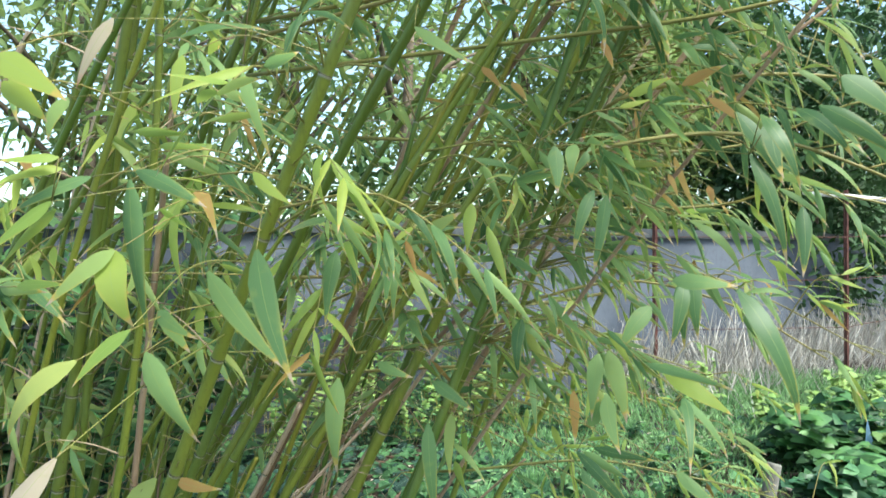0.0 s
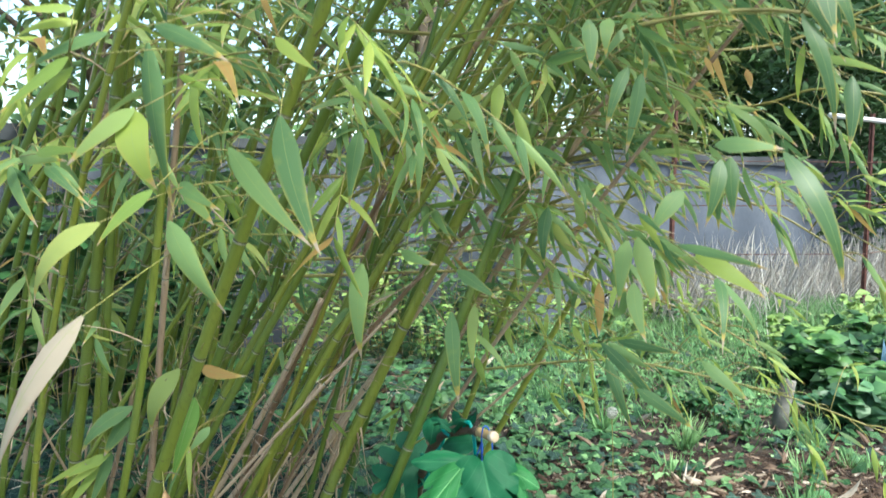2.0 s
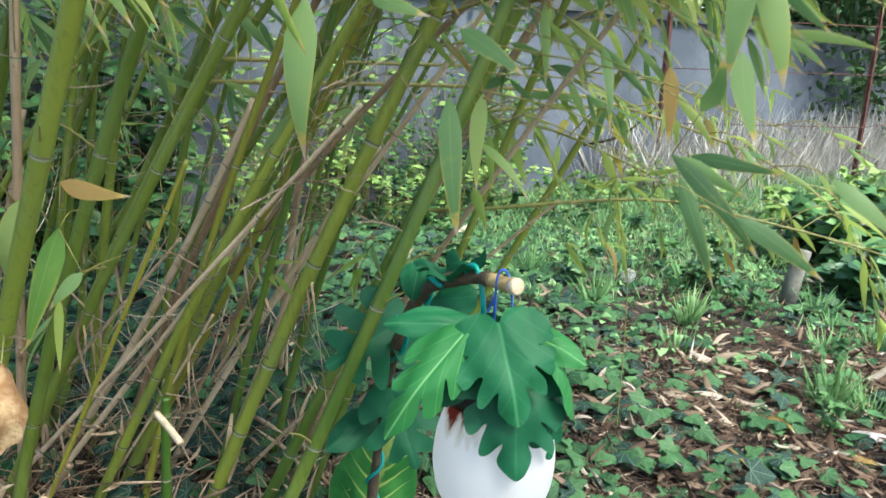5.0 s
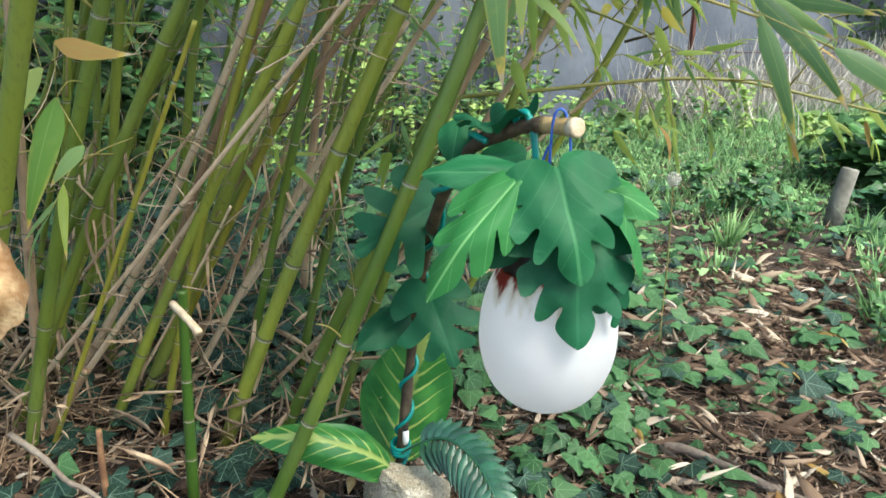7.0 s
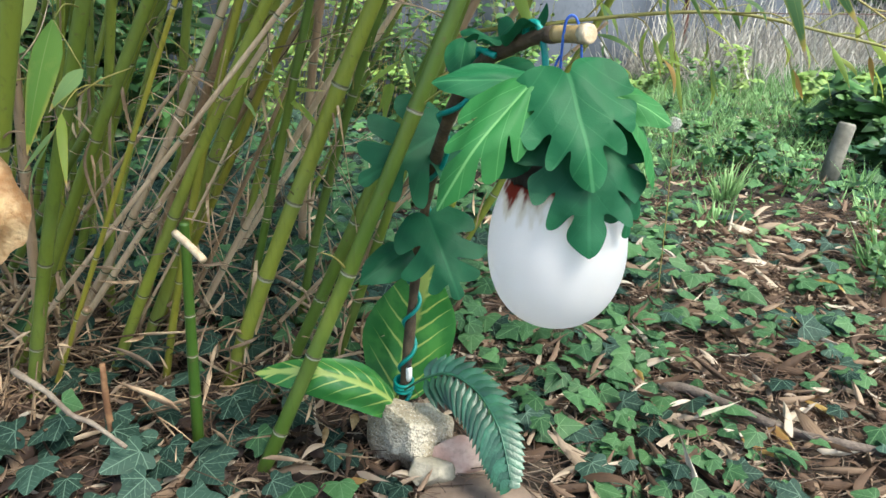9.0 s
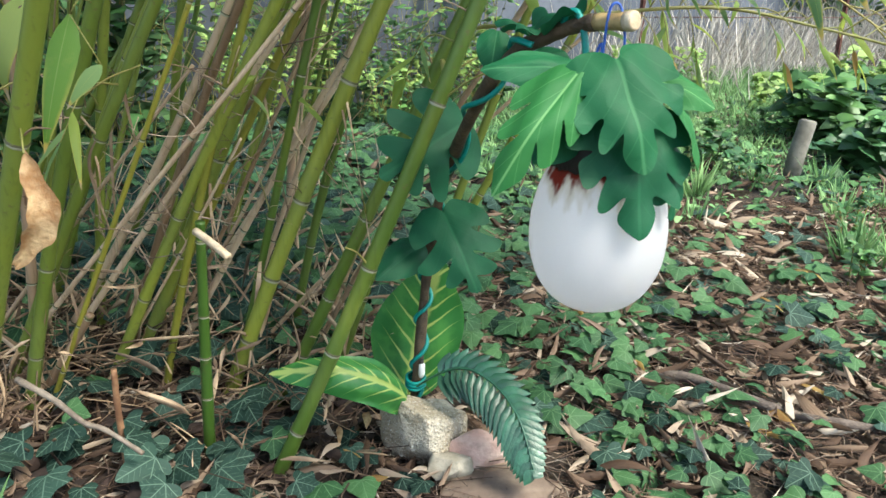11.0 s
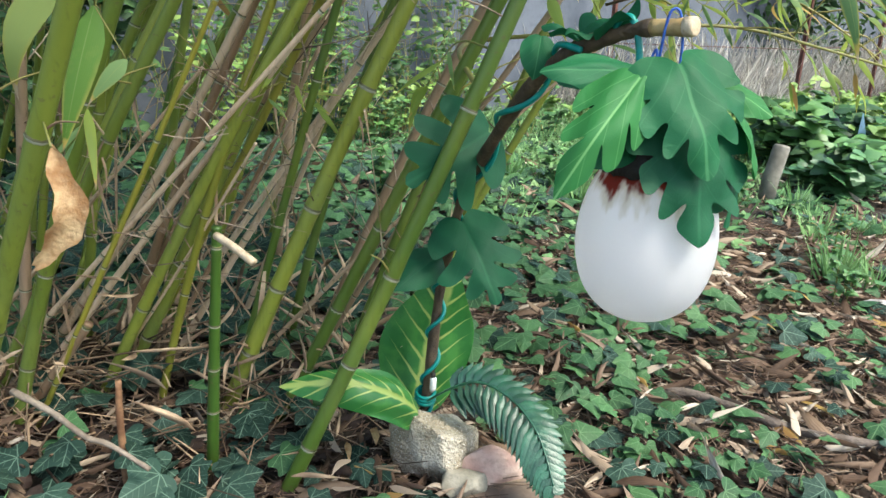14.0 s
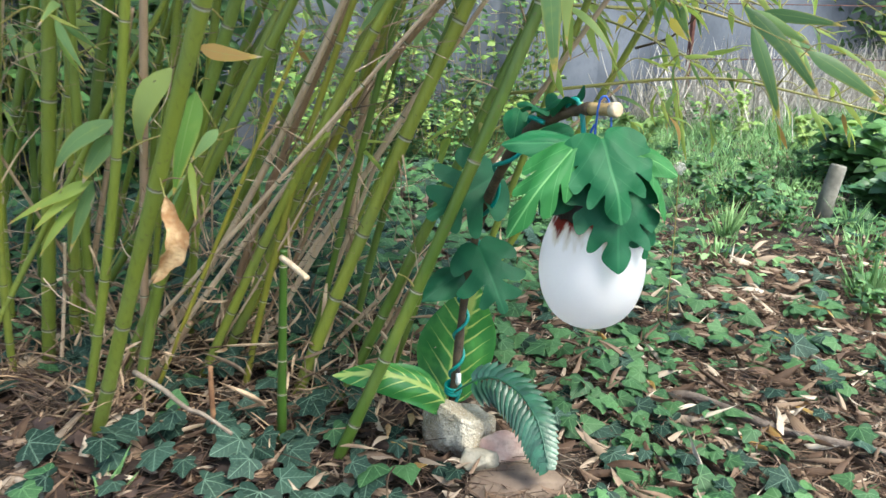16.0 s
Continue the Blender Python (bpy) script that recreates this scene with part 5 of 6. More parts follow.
def branch_stand():
    s = thing("branch_stand", (-0.165, 1.9, -0.06), "bent brown branch wound with teal wire and artificial leaves", "garden ornament")
    line = bend(STAKE, 10)
    r = random.Random(5)
    g = Geo()
    cut = 64
    tube(g, line[:cut + 1], [0.0098 + 0.0013 * math.sin(i * 0.6) + r.uniform(-0.0006, 0.0006) for i in range(cut + 1)], 12)
    part("branch", g, BRANCH, s, "dark brown bent branch")
    g = Geo()
    tube(g, line[cut:], [0.0094 + 0.001 * (i % 7 == 5) for i in range(len(line) - cut)], 12)
    part("branch_end", g, BRANCH_TAN, s, "bare tan branch end")
    g = Geo()
    a, b = Vector(line[-2]), Vector(line[-1])
    d = (b - a).normalized()
    tube(g, [b - d * 0.004, b + d * 0.004, b + d * 0.0075, b + d * 0.008], [0.0108, 0.0112, 0.0106, 0.008], 12)
    part("cut_face", g, CUT_WOOD, s, "pale sawn end")
    # the wire winds round the branch
    pts = []
    for i in range(6, len(line) - 16):
        p, q = Vector(line[i]), Vector(line[min(i + 1, len(line) - 1)])
        t = (q - p).normalized()
        a = t.cross(Vector((0, 1, 0.2))).normalized()
        b = t.cross(a)
        for h in (0, 1, 2):
            th = (i * 3 + h) * (0.42 if i < 28 else 0.2)
            w = 0.0135 if i < 28 else 0.0148
            pts.append(p.lerp(q, h / 3) + (a * math.cos(th) + b * math.sin(th)) * w)
    g = Geo()
    tube(g, pts, 0.0042, 6)
    part("wire", g, WIRE, s, "teal plastic-coated garden wire")
    g = Geo()
    tube(g, bend([(0.010, 1.515, 0.742), (0.012, 1.505, 0.766), (0.022, 1.492, 0.768), (0.03, 1.484, 0.742), (0.034, 1.478, 0.70), (0.04, 1.465, 0.66)], 8), 0.0042, 6)
    part("wire", g, WIRE, s)
    for k in range(3):
        g = Geo()
        tube(g, [(-0.152 + 0.0175 * math.cos(a), 1.897 + 0.0175 * math.sin(a), 0.062 + 0.007 * k + 0.004 * math.sin(a)) for a in np.linspace(0, 6.4, 18)], 0.0036, 6)
        part("wire", g, WIRE, s)
    g = Geo()
    tube(g, [(-0.142, 1.878, 0.088), (-0.141, 1.876, 0.095), (-0.1405, 1.875, 0.116), (-0.141, 1.876, 0.118)], [0.004, 0.0062, 0.0062, 0.004], 12)
    plug = part("wire_connector", g, PLASTIC, s, "small white plastic connector")
    g = Geo()
    tube(g, [(-0.141, 1.876, 0.117), (-0.141, 1.877, 0.126)], 0.0046, 10)
    part("connector_cap", g, BLACK, plug)
    fake_leaf(s, (-0.082, 1.79, 0.588), (-0.212, 1.74, 0.515), 0.168, (-0.1, -1, 0.15), CLOTH_DARK, "dark green cut fabric leaf", seed=21)
    fake_leaf(s, (-0.105, 1.85, 0.425), (-0.05, 1.775, 0.303), 0.15, (0.1, -1, 0.35), CLOTH_DARK, "dark green cut fabric leaf", seed=22)
    fake_leaf(s, (-0.138, 1.885, 0.355), (-0.222, 1.80, 0.318), 0.075, (-0.1, -1, 0.5), CLOTH_DARK, "small rounded dark green leaf", kind="round", seed=23)
    fake_leaf(s, (0.022, 1.505, 0.768), (-0.062, 1.575, 0.752), 0.06, (0, -0.35, 1), CLOTH_DARK, "dark green leaf lying along the branch", kind="cut", seed=24, sag=-0.12, cup=-0.2, wave=0.05)
    fake_leaf(s, (-0.055, 1.60, 0.742), (-0.064, 1.59, 0.688), 0.05, (-0.1, -1, 0.25), CLOTH, "blue-green fabric leaf", kind="round", seed=25)
    fake_leaf(s, (0.03, 1.55, 0.712), (-0.038, 1.575, 0.69), 0.055, (0.0, -0.8, 0.7), CLOTH_DARK, "dark green fabric leaf", kind="long", seed=26)
    fake_leaf(s, (-0.17, 1.93, 0.01), (-0.105, 1.945, 0.305), 0.19, (0.05, -1, 0.15), VARIEGATED, "dark green leaf with yellow-green veins", kind="long", seed=31, sag=-0.06)
    fake_leaf(s, (-0.165, 1.85, 0.05), (-0.415, 1.80, 0.145), 0.09, (0.1, -0.8, 0.9), VARIEGATED, "dark green leaf with yellow-green veins", kind="long", seed=32, sag=0.34)
    frond(s)


def frond(owner):
    line = bend([(-0.165, 1.89, 0.05), (-0.109, 1.85, 0.109), (-0.062, 1.82, 0.135), (-0.016, 1.77, 0.129), (0.014, 1.715, 0.106), (0.028, 1.68, 0.073), (0.036, 1.648, 0.036)], 6)
    g = Geo()
    tube(g, line, np.linspace(0.0026, 0.0012, len(line)), 6)
    f = part("fern_frond", g, FERN, owner, "glossy blue-green plastic fern frond")
    n = len(line)
    line = bend([line[i] for i in range(0, n, 6)], 4)
    n = len(line)
    for i in range(4, n):
        p = Vector(line[i])
        t = (Vector(line[min(i + 1, n - 1)]) - Vector(line[i - 1])).normalized()
        for s in (-1, 1):
            side = t.cross(Vector((-0.1, -0.6, 0.8))).normalized() * s
            left = side.x < 0
            L = (0.08 if left else 0.055) * math.sin(math.pi * min(1.0, 0.12 + 0.86 * i / n)) ** 0.55
            d = (side + t * 0.75 + Vector((0, 0, -0.6 if left else -0.2))).normalized()
            g = Geo()
            g.put(blade(4, 0.05, 0.8, 0, 0.45), frame_of(p, p + d * L, 0.0215, Vector((0.1, -0.7, 0.8)) + t * (0.25 if left else 0.1)))
            part("leaflet", g, FERN, f)


hanging_egg()
branch_stand()


# ---- stones ----
def stone(name, at, size, seed, material, label, rough=0.16, spin=0.0, flat=0.0):
    bm = bmesh.new()
    bmesh.ops.create_icosphere(bm, subdivisions=4, radius=1.0)
    r = random.Random(seed)
    cuts = [(Vector((r.gauss(0, 1), r.gauss(0, 1), r.gauss(0, 0.8))).normalized(), r.uniform(0.5, 0.8)) for _ in range(14)]
    for v in bm.verts:
        p = v.co.copy()
        for d, k in cuts:
            over = p.dot(d) - k
            if over > 0:
                p -= d * over * 0.96
        p *= 1 + rough * noise.noise(p * 1.7 + Vector((seed, 0, 0))) + 0.04 * noise.noise(p * 3.1 + Vector((0, seed, 0))) + 0.025 * noise.noise(p * 7 + Vector((0, seed, 4))) + 0.02 * noise.noise(p * 16)
        v.co = Matrix.Rotation(spin, 3, "Z") @ Vector((p.x * size[0], p.y * size[1], p.z * size[2])) + Vector(at)
    for f in bm.faces:
        f.smooth = True
    me = bpy.data.meshes.new(name)
    bm.to_mesh(me)
    bm.free()
    me.materials.append(material)
    return tagged(new(name, me), label, "stone", "stones at the foot of the branch")


stone("flat_stone", (-0.01, 1.715, -0.05), (0.155, 0.105, 0.026), 3, SLAB, "brown flat stone slab on the ground", 0.08, 0.2)
stone("granite_rock", (-0.143, 1.835, -0.004), (0.096, 0.086, 0.094), 8, GRANITE, "speckled grey and tan granite rock", 0.16, 0.3)
stone("pink_rock", (-0.046, 1.785, -0.022), (0.088, 0.05, 0.046), 23, PINK_ROCK, "smooth pinkish sandstone pebble on the slab", 0.12, -0.3)
stone("pebble", (-0.094, 1.745, -0.028), (0.044, 0.037, 0.044), 31, GREY_ROCK, "small grey-brown pebble on the slab", 0.12, 0.4)


# ---- ground cover ----
def ivy_shape(lobes):
    if lobes == 5:
        half = [(-0.12, 0.10), (-0.21, 0.30), (-0.12, 0.50), (0.07, 0.42), (0.20, 0.40), (0.38, 0.60), (0.50, 0.40), (0.56, 0.27), (0.80, 0.16)]
    else:
        half = [(-0.10, 0.10), (-0.15, 0.26), (-0.06, 0.46), (0.10, 0.52), (0.28, 0.40), (0.46, 0.30), (0.62, 0.24), (0.82, 0.12)]
    rim = round_off([(0.0, 0.0), *half, (1.0, 0.0), *[(x, -y) for x, y in reversed(half)]], 1)
    curve = lambda x, y: 0.14 * x * (1 - x) - 0.32 * abs(y) ** 1.5 + 0.03 * math.sin(9 * y + 4 * x)
    verts = [(0.22, 0.0, curve(0.22, 0) - 0.02)] + [(x, y, curve(x, y)) for x, y in rim]
    n = len(rim)
    faces = [(0, 1 + i, 1 + (i + 1) % n) for i in range(n)]
    return np.array(verts), faces, np.array([(0.5 + 0.9 * v[1], v[0]) for v in verts])


IVY5, IVY3 = ivy_shape(5), ivy_shape(3)
IVY_MESHES = [shape_mesh("leaf", IVY5, IVY_DARK), shape_mesh("leaf", IVY3, IVY_LIGHT), shape_mesh("leaf", IVY5, IVY_LIGHT)]


def ivy_cover(x, y):
    """How likely ivy is at a place, and how likely darkened for clump shade."""
    patch = 0.5 + 0.5 * noise.noise((x * 1.9, y * 1.9, 7))
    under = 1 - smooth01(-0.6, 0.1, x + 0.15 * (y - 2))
    strip = math.exp(-((x - 0.28 - 0.35 * (1.9 - y)) / 0.28) ** 2) * (1 - smooth01(2.3, 2.9, y))
    far = smooth01(2.4, 3.2, y) * (1 - smooth01(0.2, 0.9, x - 0.12 * (y - 3)))
    return min(1.0, (0.75 - 0.47 * (1 - smooth01(1.9, 2.5, y))) * under * (0.5 + patch) + 0.75 * strip + 0.85 * far * (0.4 + patch) + 0.30 * smooth01(0.4, 0.85, patch) + 0.12 * smooth01(0.3, 0.6, x)), under


def ivy():
    r = random.Random(31)
    patch = thing("ivy", (-0.4, 1.9, -0.05), "trailing ivy with pale-veined leaves creeping over the ground", "ivy", kind="stuff")
    dark, light = Geo(), Geo()
    made = 0
    spots = [(r.uniform(-2.4, 2.2), r.uniform(1.35, 3.0)) for _ in range(6500)] + [(r.uniform(-4, 3.6), r.uniform(2.6, 6.5)) for _ in range(16000)] + [(r.gauss(-0.4, 2.2), 1.4 - abs(r.gauss(0, 1.3))) for _ in range(3500)]
    for x, y in spots:
        p, under = ivy_cover(x, y)
        if r.random() > p or abs(x - 0.03) < 0.14 and abs(y - 1.74) < 0.12 or math.hypot(x + 0.14, y - 1.86) < 0.12 or r.random() < 0.55 * (1 - smooth01(-0.95, -0.7, x)) * (1 - smooth01(2.3, 2.7, y)):
            continue
        z = ground_at(x, y)
        S = r.uniform(0.03, 0.062) * (1.0 + 0.25 * under if y < 2.3 else 1.25)
        lift = r.uniform(0.014, 0.06) + 0.05 * under * r.random()
        a = r.gauss(-1.57, 1.3)
        base = Vector((x, y, z + lift))
        tip = base + Vector((math.cos(a), math.sin(a), r.uniform(-0.55, 0.1))) * S
        face = Vector((r.gauss(0, 0.3), r.gauss(-0.35, 0.3), 1))
        # the shade-toned dark leaves gather under the clump
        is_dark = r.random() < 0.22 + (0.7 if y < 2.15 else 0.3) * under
        m = frame_of(base, tip, (tip - base).length * r.uniform(0.9, 1.15), face)
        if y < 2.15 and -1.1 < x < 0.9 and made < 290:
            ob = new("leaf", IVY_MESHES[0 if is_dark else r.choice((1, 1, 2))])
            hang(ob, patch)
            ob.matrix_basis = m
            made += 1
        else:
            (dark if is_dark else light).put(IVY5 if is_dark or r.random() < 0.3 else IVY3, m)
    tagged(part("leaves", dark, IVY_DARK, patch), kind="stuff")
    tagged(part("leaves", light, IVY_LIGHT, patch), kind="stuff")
    g = Geo()
    for _ in range(160):
        x, y = r.uniform(-1.5, 1.0), r.uniform(1.5, 3.2)
        a = r.uniform(0, 6.28)
        line = []
        for k in range(6):
            line.append((x, y, ground_at(x, y) + 0.012 + 0.01 * r.random()))
            a += r.gauss(0, 0.4)
            x, y = x + 0.05 * math.cos(a), y + 0.05 * math.sin(a)
        tube(g, line, 0.0013, 4)
    tagged(part("runners", g, STICK, patch), kind="stuff")


ivy()


def litter():
    r = random.Random(41)
    g = Geo()
    for k in range(20000):
        near = k < 12000
        x, y = (r.uniform(-1.9, 1.9), r.uniform(1.3, 3.3)) if near else (r.uniform(-3.5, 3.8), r.uniform(3.0, 6.5))
        z = ground_at(x, y) + r.uniform(0.002, 0.02) + 0.03 * r.random() ** 3
        a = r.uniform(0, 6.28)
        # litter thins under the clump so that the shade-darkened floor shows
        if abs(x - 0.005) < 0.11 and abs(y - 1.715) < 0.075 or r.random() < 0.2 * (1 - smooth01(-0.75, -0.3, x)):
            continue
        L = r.uniform(0.018, 0.06) if r.random() < 0.74 else r.uniform(0.06, 0.11)
        p = Vector((x, y, z))
        d = Vector((math.cos(a), math.sin(a), r.gauss(0.05, 0.26)))
        g.put(r.choice(DRY), frame_of(p, p + d * L, L * r.uniform(0.1, 0.17), (r.gauss(0, 0.55), r.gauss(0, 0.55), 1)))
    for k in range(5500):
        x, y = r.gauss(0.2, 2.2), 1.4 - abs(r.gauss(0, 1.4))
        if k % 3 == 0:
            x, y = r.choice((-1, 1)) * r.uniform(1.8, 4.2) + 0.1, r.uniform(1.0, 3.6)
        p = Vector((x, y, ground_at(x, y) + r.uniform(0.002, 0.02)))
        a, L = r.uniform(0, 6.28), r.uniform(0.03, 0.12)
        g.put(DRY[k % 8], frame_of(p, p + Vector((math.cos(a), math.sin(a), r.gauss(0, 0.12))) * L, L * r.uniform(0.12, 0.2), (r.gauss(0, 0.35), r.gauss(0, 0.35), 1)))
    whole("leaf_litter", g, LITTER, "curled tan fallen bamboo leaves covering the soil", "leaf litter", kind="stuff")
    g = Geo()
    for _ in range(11000):
        x, y = r.uniform(-1.7, 2.1), r.uniform(1.35, 3.6)
        # fewer needles there too, baring the darkened mould
        if r.random() < 0.2 * (1 - smooth01(-0.7, -0.25, x)):
            continue
        z = ground_at(x, y) + r.uniform(0.003, 0.02)
        a, L = r.uniform(0, 6.28), r.uniform(0.04, 0.16)
        dx, dy = math.cos(a) * L / 2, math.sin(a) * L / 2
        w = r.gauss(0, 0.012)
        tube(g, [(x - dx, y - dy, z + r.uniform(-0.004, 0.02)), (x - w * dy / L, y + w * dx / L, z + 0.006), (x + dx, y + dy, z + r.uniform(-0.004, 0.02))], r.uniform(0.0006, 0.0016), 3, False)
    whole("needle_litter", g, NEEDLE, "dry brown needles and thin twigs on the soil", "leaf litter", kind="stuff")
    for k in range(70):
        x, y = r.uniform(-0.9, 1.5), r.uniform(1.5, 3.0)
        p = Vector((x, y, ground_at(x, y) + 0.018))
        a, L = r.uniform(0, 6.28), r.uniform(0.09, 0.16)
        d = Vector((math.cos(a), math.sin(a), r.uniform(-0.05, 0.1)))
        g = Geo()
        m = frame_of(p, p + d * L, L * r.uniform(0.11, 0.17), (r.gauss(0, 0.3), r.gauss(-0.2, 0.3), 1))
        verts, faces, uv = r.choice(DRY)
        g.put((verts, faces, uv), m)
        whole("fallen_leaf", g, LITTER, "curled dry tan bamboo leaf on the ground", "leaf", "large fallen leaves")


litter()


def fallen(x, y, tx, ty, width, material, label=""):
    """A single large dry leaf that lies on the litter."""
    r = random.Random(int(1000 * abs(x + ty)))
    up = 0.055 if x < -0.1 else 0.022
    p, q = Vector((x, y, ground_at(x, y) + up)), Vector((tx, ty, ground_at(tx, ty) + up - 0.006 + 0.02 * r.random()))
    verts, faces, uv = blade(8, r.uniform(0.02, 0.14), r.uniform(0.3, 1.2), r.uniform(-1.5, 1.5), 0.7, r.uniform(-0.3, 0.3))
    g = Geo()
    g.put((verts, faces, uv), frame_of(p, q, 0.75 * width, (r.gauss(0, 0.25), r.gauss(-0.3, 0.25), 1)))
    whole("fallen_leaf", g, material, label or ("orange-brown dry leaf on the ground" if material is LEAF_ORANGE else "broad pale tan dry leaf on the ground"), "leaf", "large fallen leaves")


fallen(1.033, 2.750, 1.031, 2.619, 0.046, LEAF_ORANGE)
fallen(1.060, 2.723, 1.089, 2.583, 0.046, LEAF_ORANGE)
fallen(0.596, 1.927, 0.605, 1.832, 0.040, LEAF_ORANGE)
fallen(0.518, 1.875, 0.574, 1.801, 0.032, LEAF_ORANGE)
fallen(0.709, 2.021, 0.711, 1.898, 0.035, LEAF_ORANGE)
fallen(0.375, 1.824, 0.281, 1.736, 0.028, LITTER)
fallen(0.417, 1.839, 0.336, 1.734, 0.030, LITTER)
fallen(0.486, 1.776, 0.413, 1.683, 0.030, LITTER)
fallen(0.737, 2.354, 0.826, 2.393, 0.029, LITTER)
fallen(0.662, 2.210, 0.739, 2.192, 0.038, LITTER)
fallen(0.733, 2.445, 0.820, 2.521, 0.025, LITTER)
fallen(0.840, 2.335, 0.789, 2.217, 0.030, LITTER)
fallen(0.822, 2.244, 0.765, 2.068, 0.018, LITTER)
fallen(0.815, 2.091, 0.835, 2.024, 0.027, LITTER)
fallen(1.088, 2.524, 1.173, 2.502, 0.026, LITTER)
fallen(0.296, 2.474, 0.317, 2.352, 0.022, LEAF_ORANGE)
fallen(0.102, 1.712, 0.266, 1.727, 0.019, LITTER)
fallen(0.854, 2.522, 0.861, 2.383, 0.027, LEAF_ORANGE)
fallen(0.364, 2.149, 0.373, 2.073, 0.021, LEAF_ORANGE)
fallen(0.361, 2.221, 0.406, 2.261, 0.014, LITTER)
fallen(-0.245, 1.812, -0.245, 1.686, 0.027, LITTER)
fallen(-0.244, 1.896, -0.247, 1.829, 0.027, CURL)
fallen(-0.293, 1.789, -0.325, 1.725, 0.020, LITTER)
fallen(-0.324, 1.702, -0.273, 1.703, 0.021, LITTER)
fallen(-0.300, 1.851, -0.296, 1.782, 0.017, CURL)
fallen(-0.227, 1.720, -0.164, 1.683, 0.019, LITTER)
fallen(-0.203, 1.733, -0.132, 1.682, 0.016, LITTER)
fallen(-0.237, 1.694, -0.202, 1.693, 0.021, LEAF_ORANGE)
fallen(-0.262, 1.716, -0.265, 1.687, 0.013, LITTER)
fallen(-0.287, 1.772, -0.252, 1.742, 0.011, LEAF_ORANGE)
fallen(1.27, 2.62, 1.42, 2.58, 0.07, BLEACHED, "broad bleached grey-white dry leaf on the ground")
fallen(1.42, 2.60, 1.56, 2.74, 0.06, BLEACHED, "broad bleached grey-white dry leaf on the ground")
fallen(1.50, 2.72, 1.62, 2.70, 0.04, LEAF_DRY)
fallen(1.20, 2.50, 1.30, 2.44, 0.035, LEAF_ORANGE)
fallen(0.165, 2.53, 0.225, 2.50, 0.05, LITTER, "pale triangular dry leaf on the ground")


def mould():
    """Broad decayed leaves under the clump, their brown darkened to stand for its shade."""
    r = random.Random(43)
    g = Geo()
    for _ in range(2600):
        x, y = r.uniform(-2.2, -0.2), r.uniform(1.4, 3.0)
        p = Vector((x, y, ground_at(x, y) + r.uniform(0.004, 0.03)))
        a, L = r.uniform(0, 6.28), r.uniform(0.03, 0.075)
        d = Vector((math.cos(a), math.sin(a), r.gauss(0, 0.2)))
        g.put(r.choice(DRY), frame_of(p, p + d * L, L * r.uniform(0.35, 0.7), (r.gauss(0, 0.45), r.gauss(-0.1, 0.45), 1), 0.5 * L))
    whole("decayed_leaves", g, MOULD, "broad brown decayed leaves under the bamboo, darkened for its shade", "leaf litter", kind="stuff")


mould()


def stick(points, radius, label, material=None, name="stick"):
    g = Geo()
    line = bend(points, 6)
    r = random.Random(len(line))
    tube(g, line, [radius * (1 - 0.35 * i / len(line)) * r.uniform(0.88, 1.12) for i in range(len(line))], 8)
    return whole(name, g, material or STICK, label, "stick")


stick([(0.42, 2.08, -0.035), (0.47, 2.035, -0.022), (0.545, 1.952, -0.02), (0.62, 1.895, -0.028), (0.70, 1.84, -0.02), (0.80, 1.80, -0.022), (0.98, 1.74, -0.04)], 0.0125, "crooked dark grey-brown fallen branch on the litter", FALLEN)
stick([(-0.83, 1.77, 0.162), (-0.76, 1.74, 0.138), (-0.70, 1.70, 0.118), (-0.66, 1.685, 0.112), (-0.596, 1.657, 0.085)], 0.0056, "grey broken twig caught among the culms")
stick([(-1.02, 1.56, 0.01), (-0.995, 1.70, 0.02), (-0.98, 1.81, 0.035)], 0.011, "straight dry grey-brown stick on the ground")
stick([(-1.012, 1.60, 0.012), (-0.95, 1.56, 0.02), (-0.88, 1.51, 0.008)], 0.008, "dry grey stick on the ground")
stick([(-1.25, 2.02, 0.012), (-1.235, 2.15, 0.03), (-1.215, 2.32, 0.035)], 0.021, "thick brown old log on the ground", CULM_DEAD)


def twig_pile():
    """Loose thin reddish twigs piled under the culms."""
    r = random.Random(17)
    t = thing("twig_pile", (-1.13, 1.93, 0.0), "pile of thin reddish dry twigs under the bamboo", "twigs")
    for k in range(16):
        a = Vector((-1.40 + r.gauss(0, 0.05), 2.05 + r.gauss(0, 0.06), 0.03 + 0.05 * r.random()))
        b = Vector((-1.0 + r.gauss(0, 0.08), 1.86 + r.gauss(0, 0.06), 0.015 + 0.02 * r.random()))
        g = Geo()
        tube(g, bend([a, a.lerp(b, 0.5) + Vector((r.gauss(0, 0.02), r.gauss(0, 0.02), 0.015)), b], 4), r.uniform(0.0014, 0.003), 5)
        part("twig", g, NEEDLE, t)


twig_pile()
stick([(-0.66, 1.75, -0.03), (-0.662, 1.747, 0.10), (-0.658, 1.745, 0.19)], 0.0078, "short orange-brown cane stump", CANE_BROWN, "cane_stump")


def cut_piece():
    """A short split piece of cane that rests on the cut stub."""
    t = thing("cut_cane", (-0.455, 1.655, 0.44), "pale split piece of cane resting on the cut green stub", "stick")
    g = Geo()
    tube(g, bend([(-0.484, 1.682, 0.450), (-0.455, 1.652, 0.442), (-0.425, 1.622, 0.43)], 5), 0.006, 8)
    part("cane", g, CUT_WOOD, t)


cut_piece()


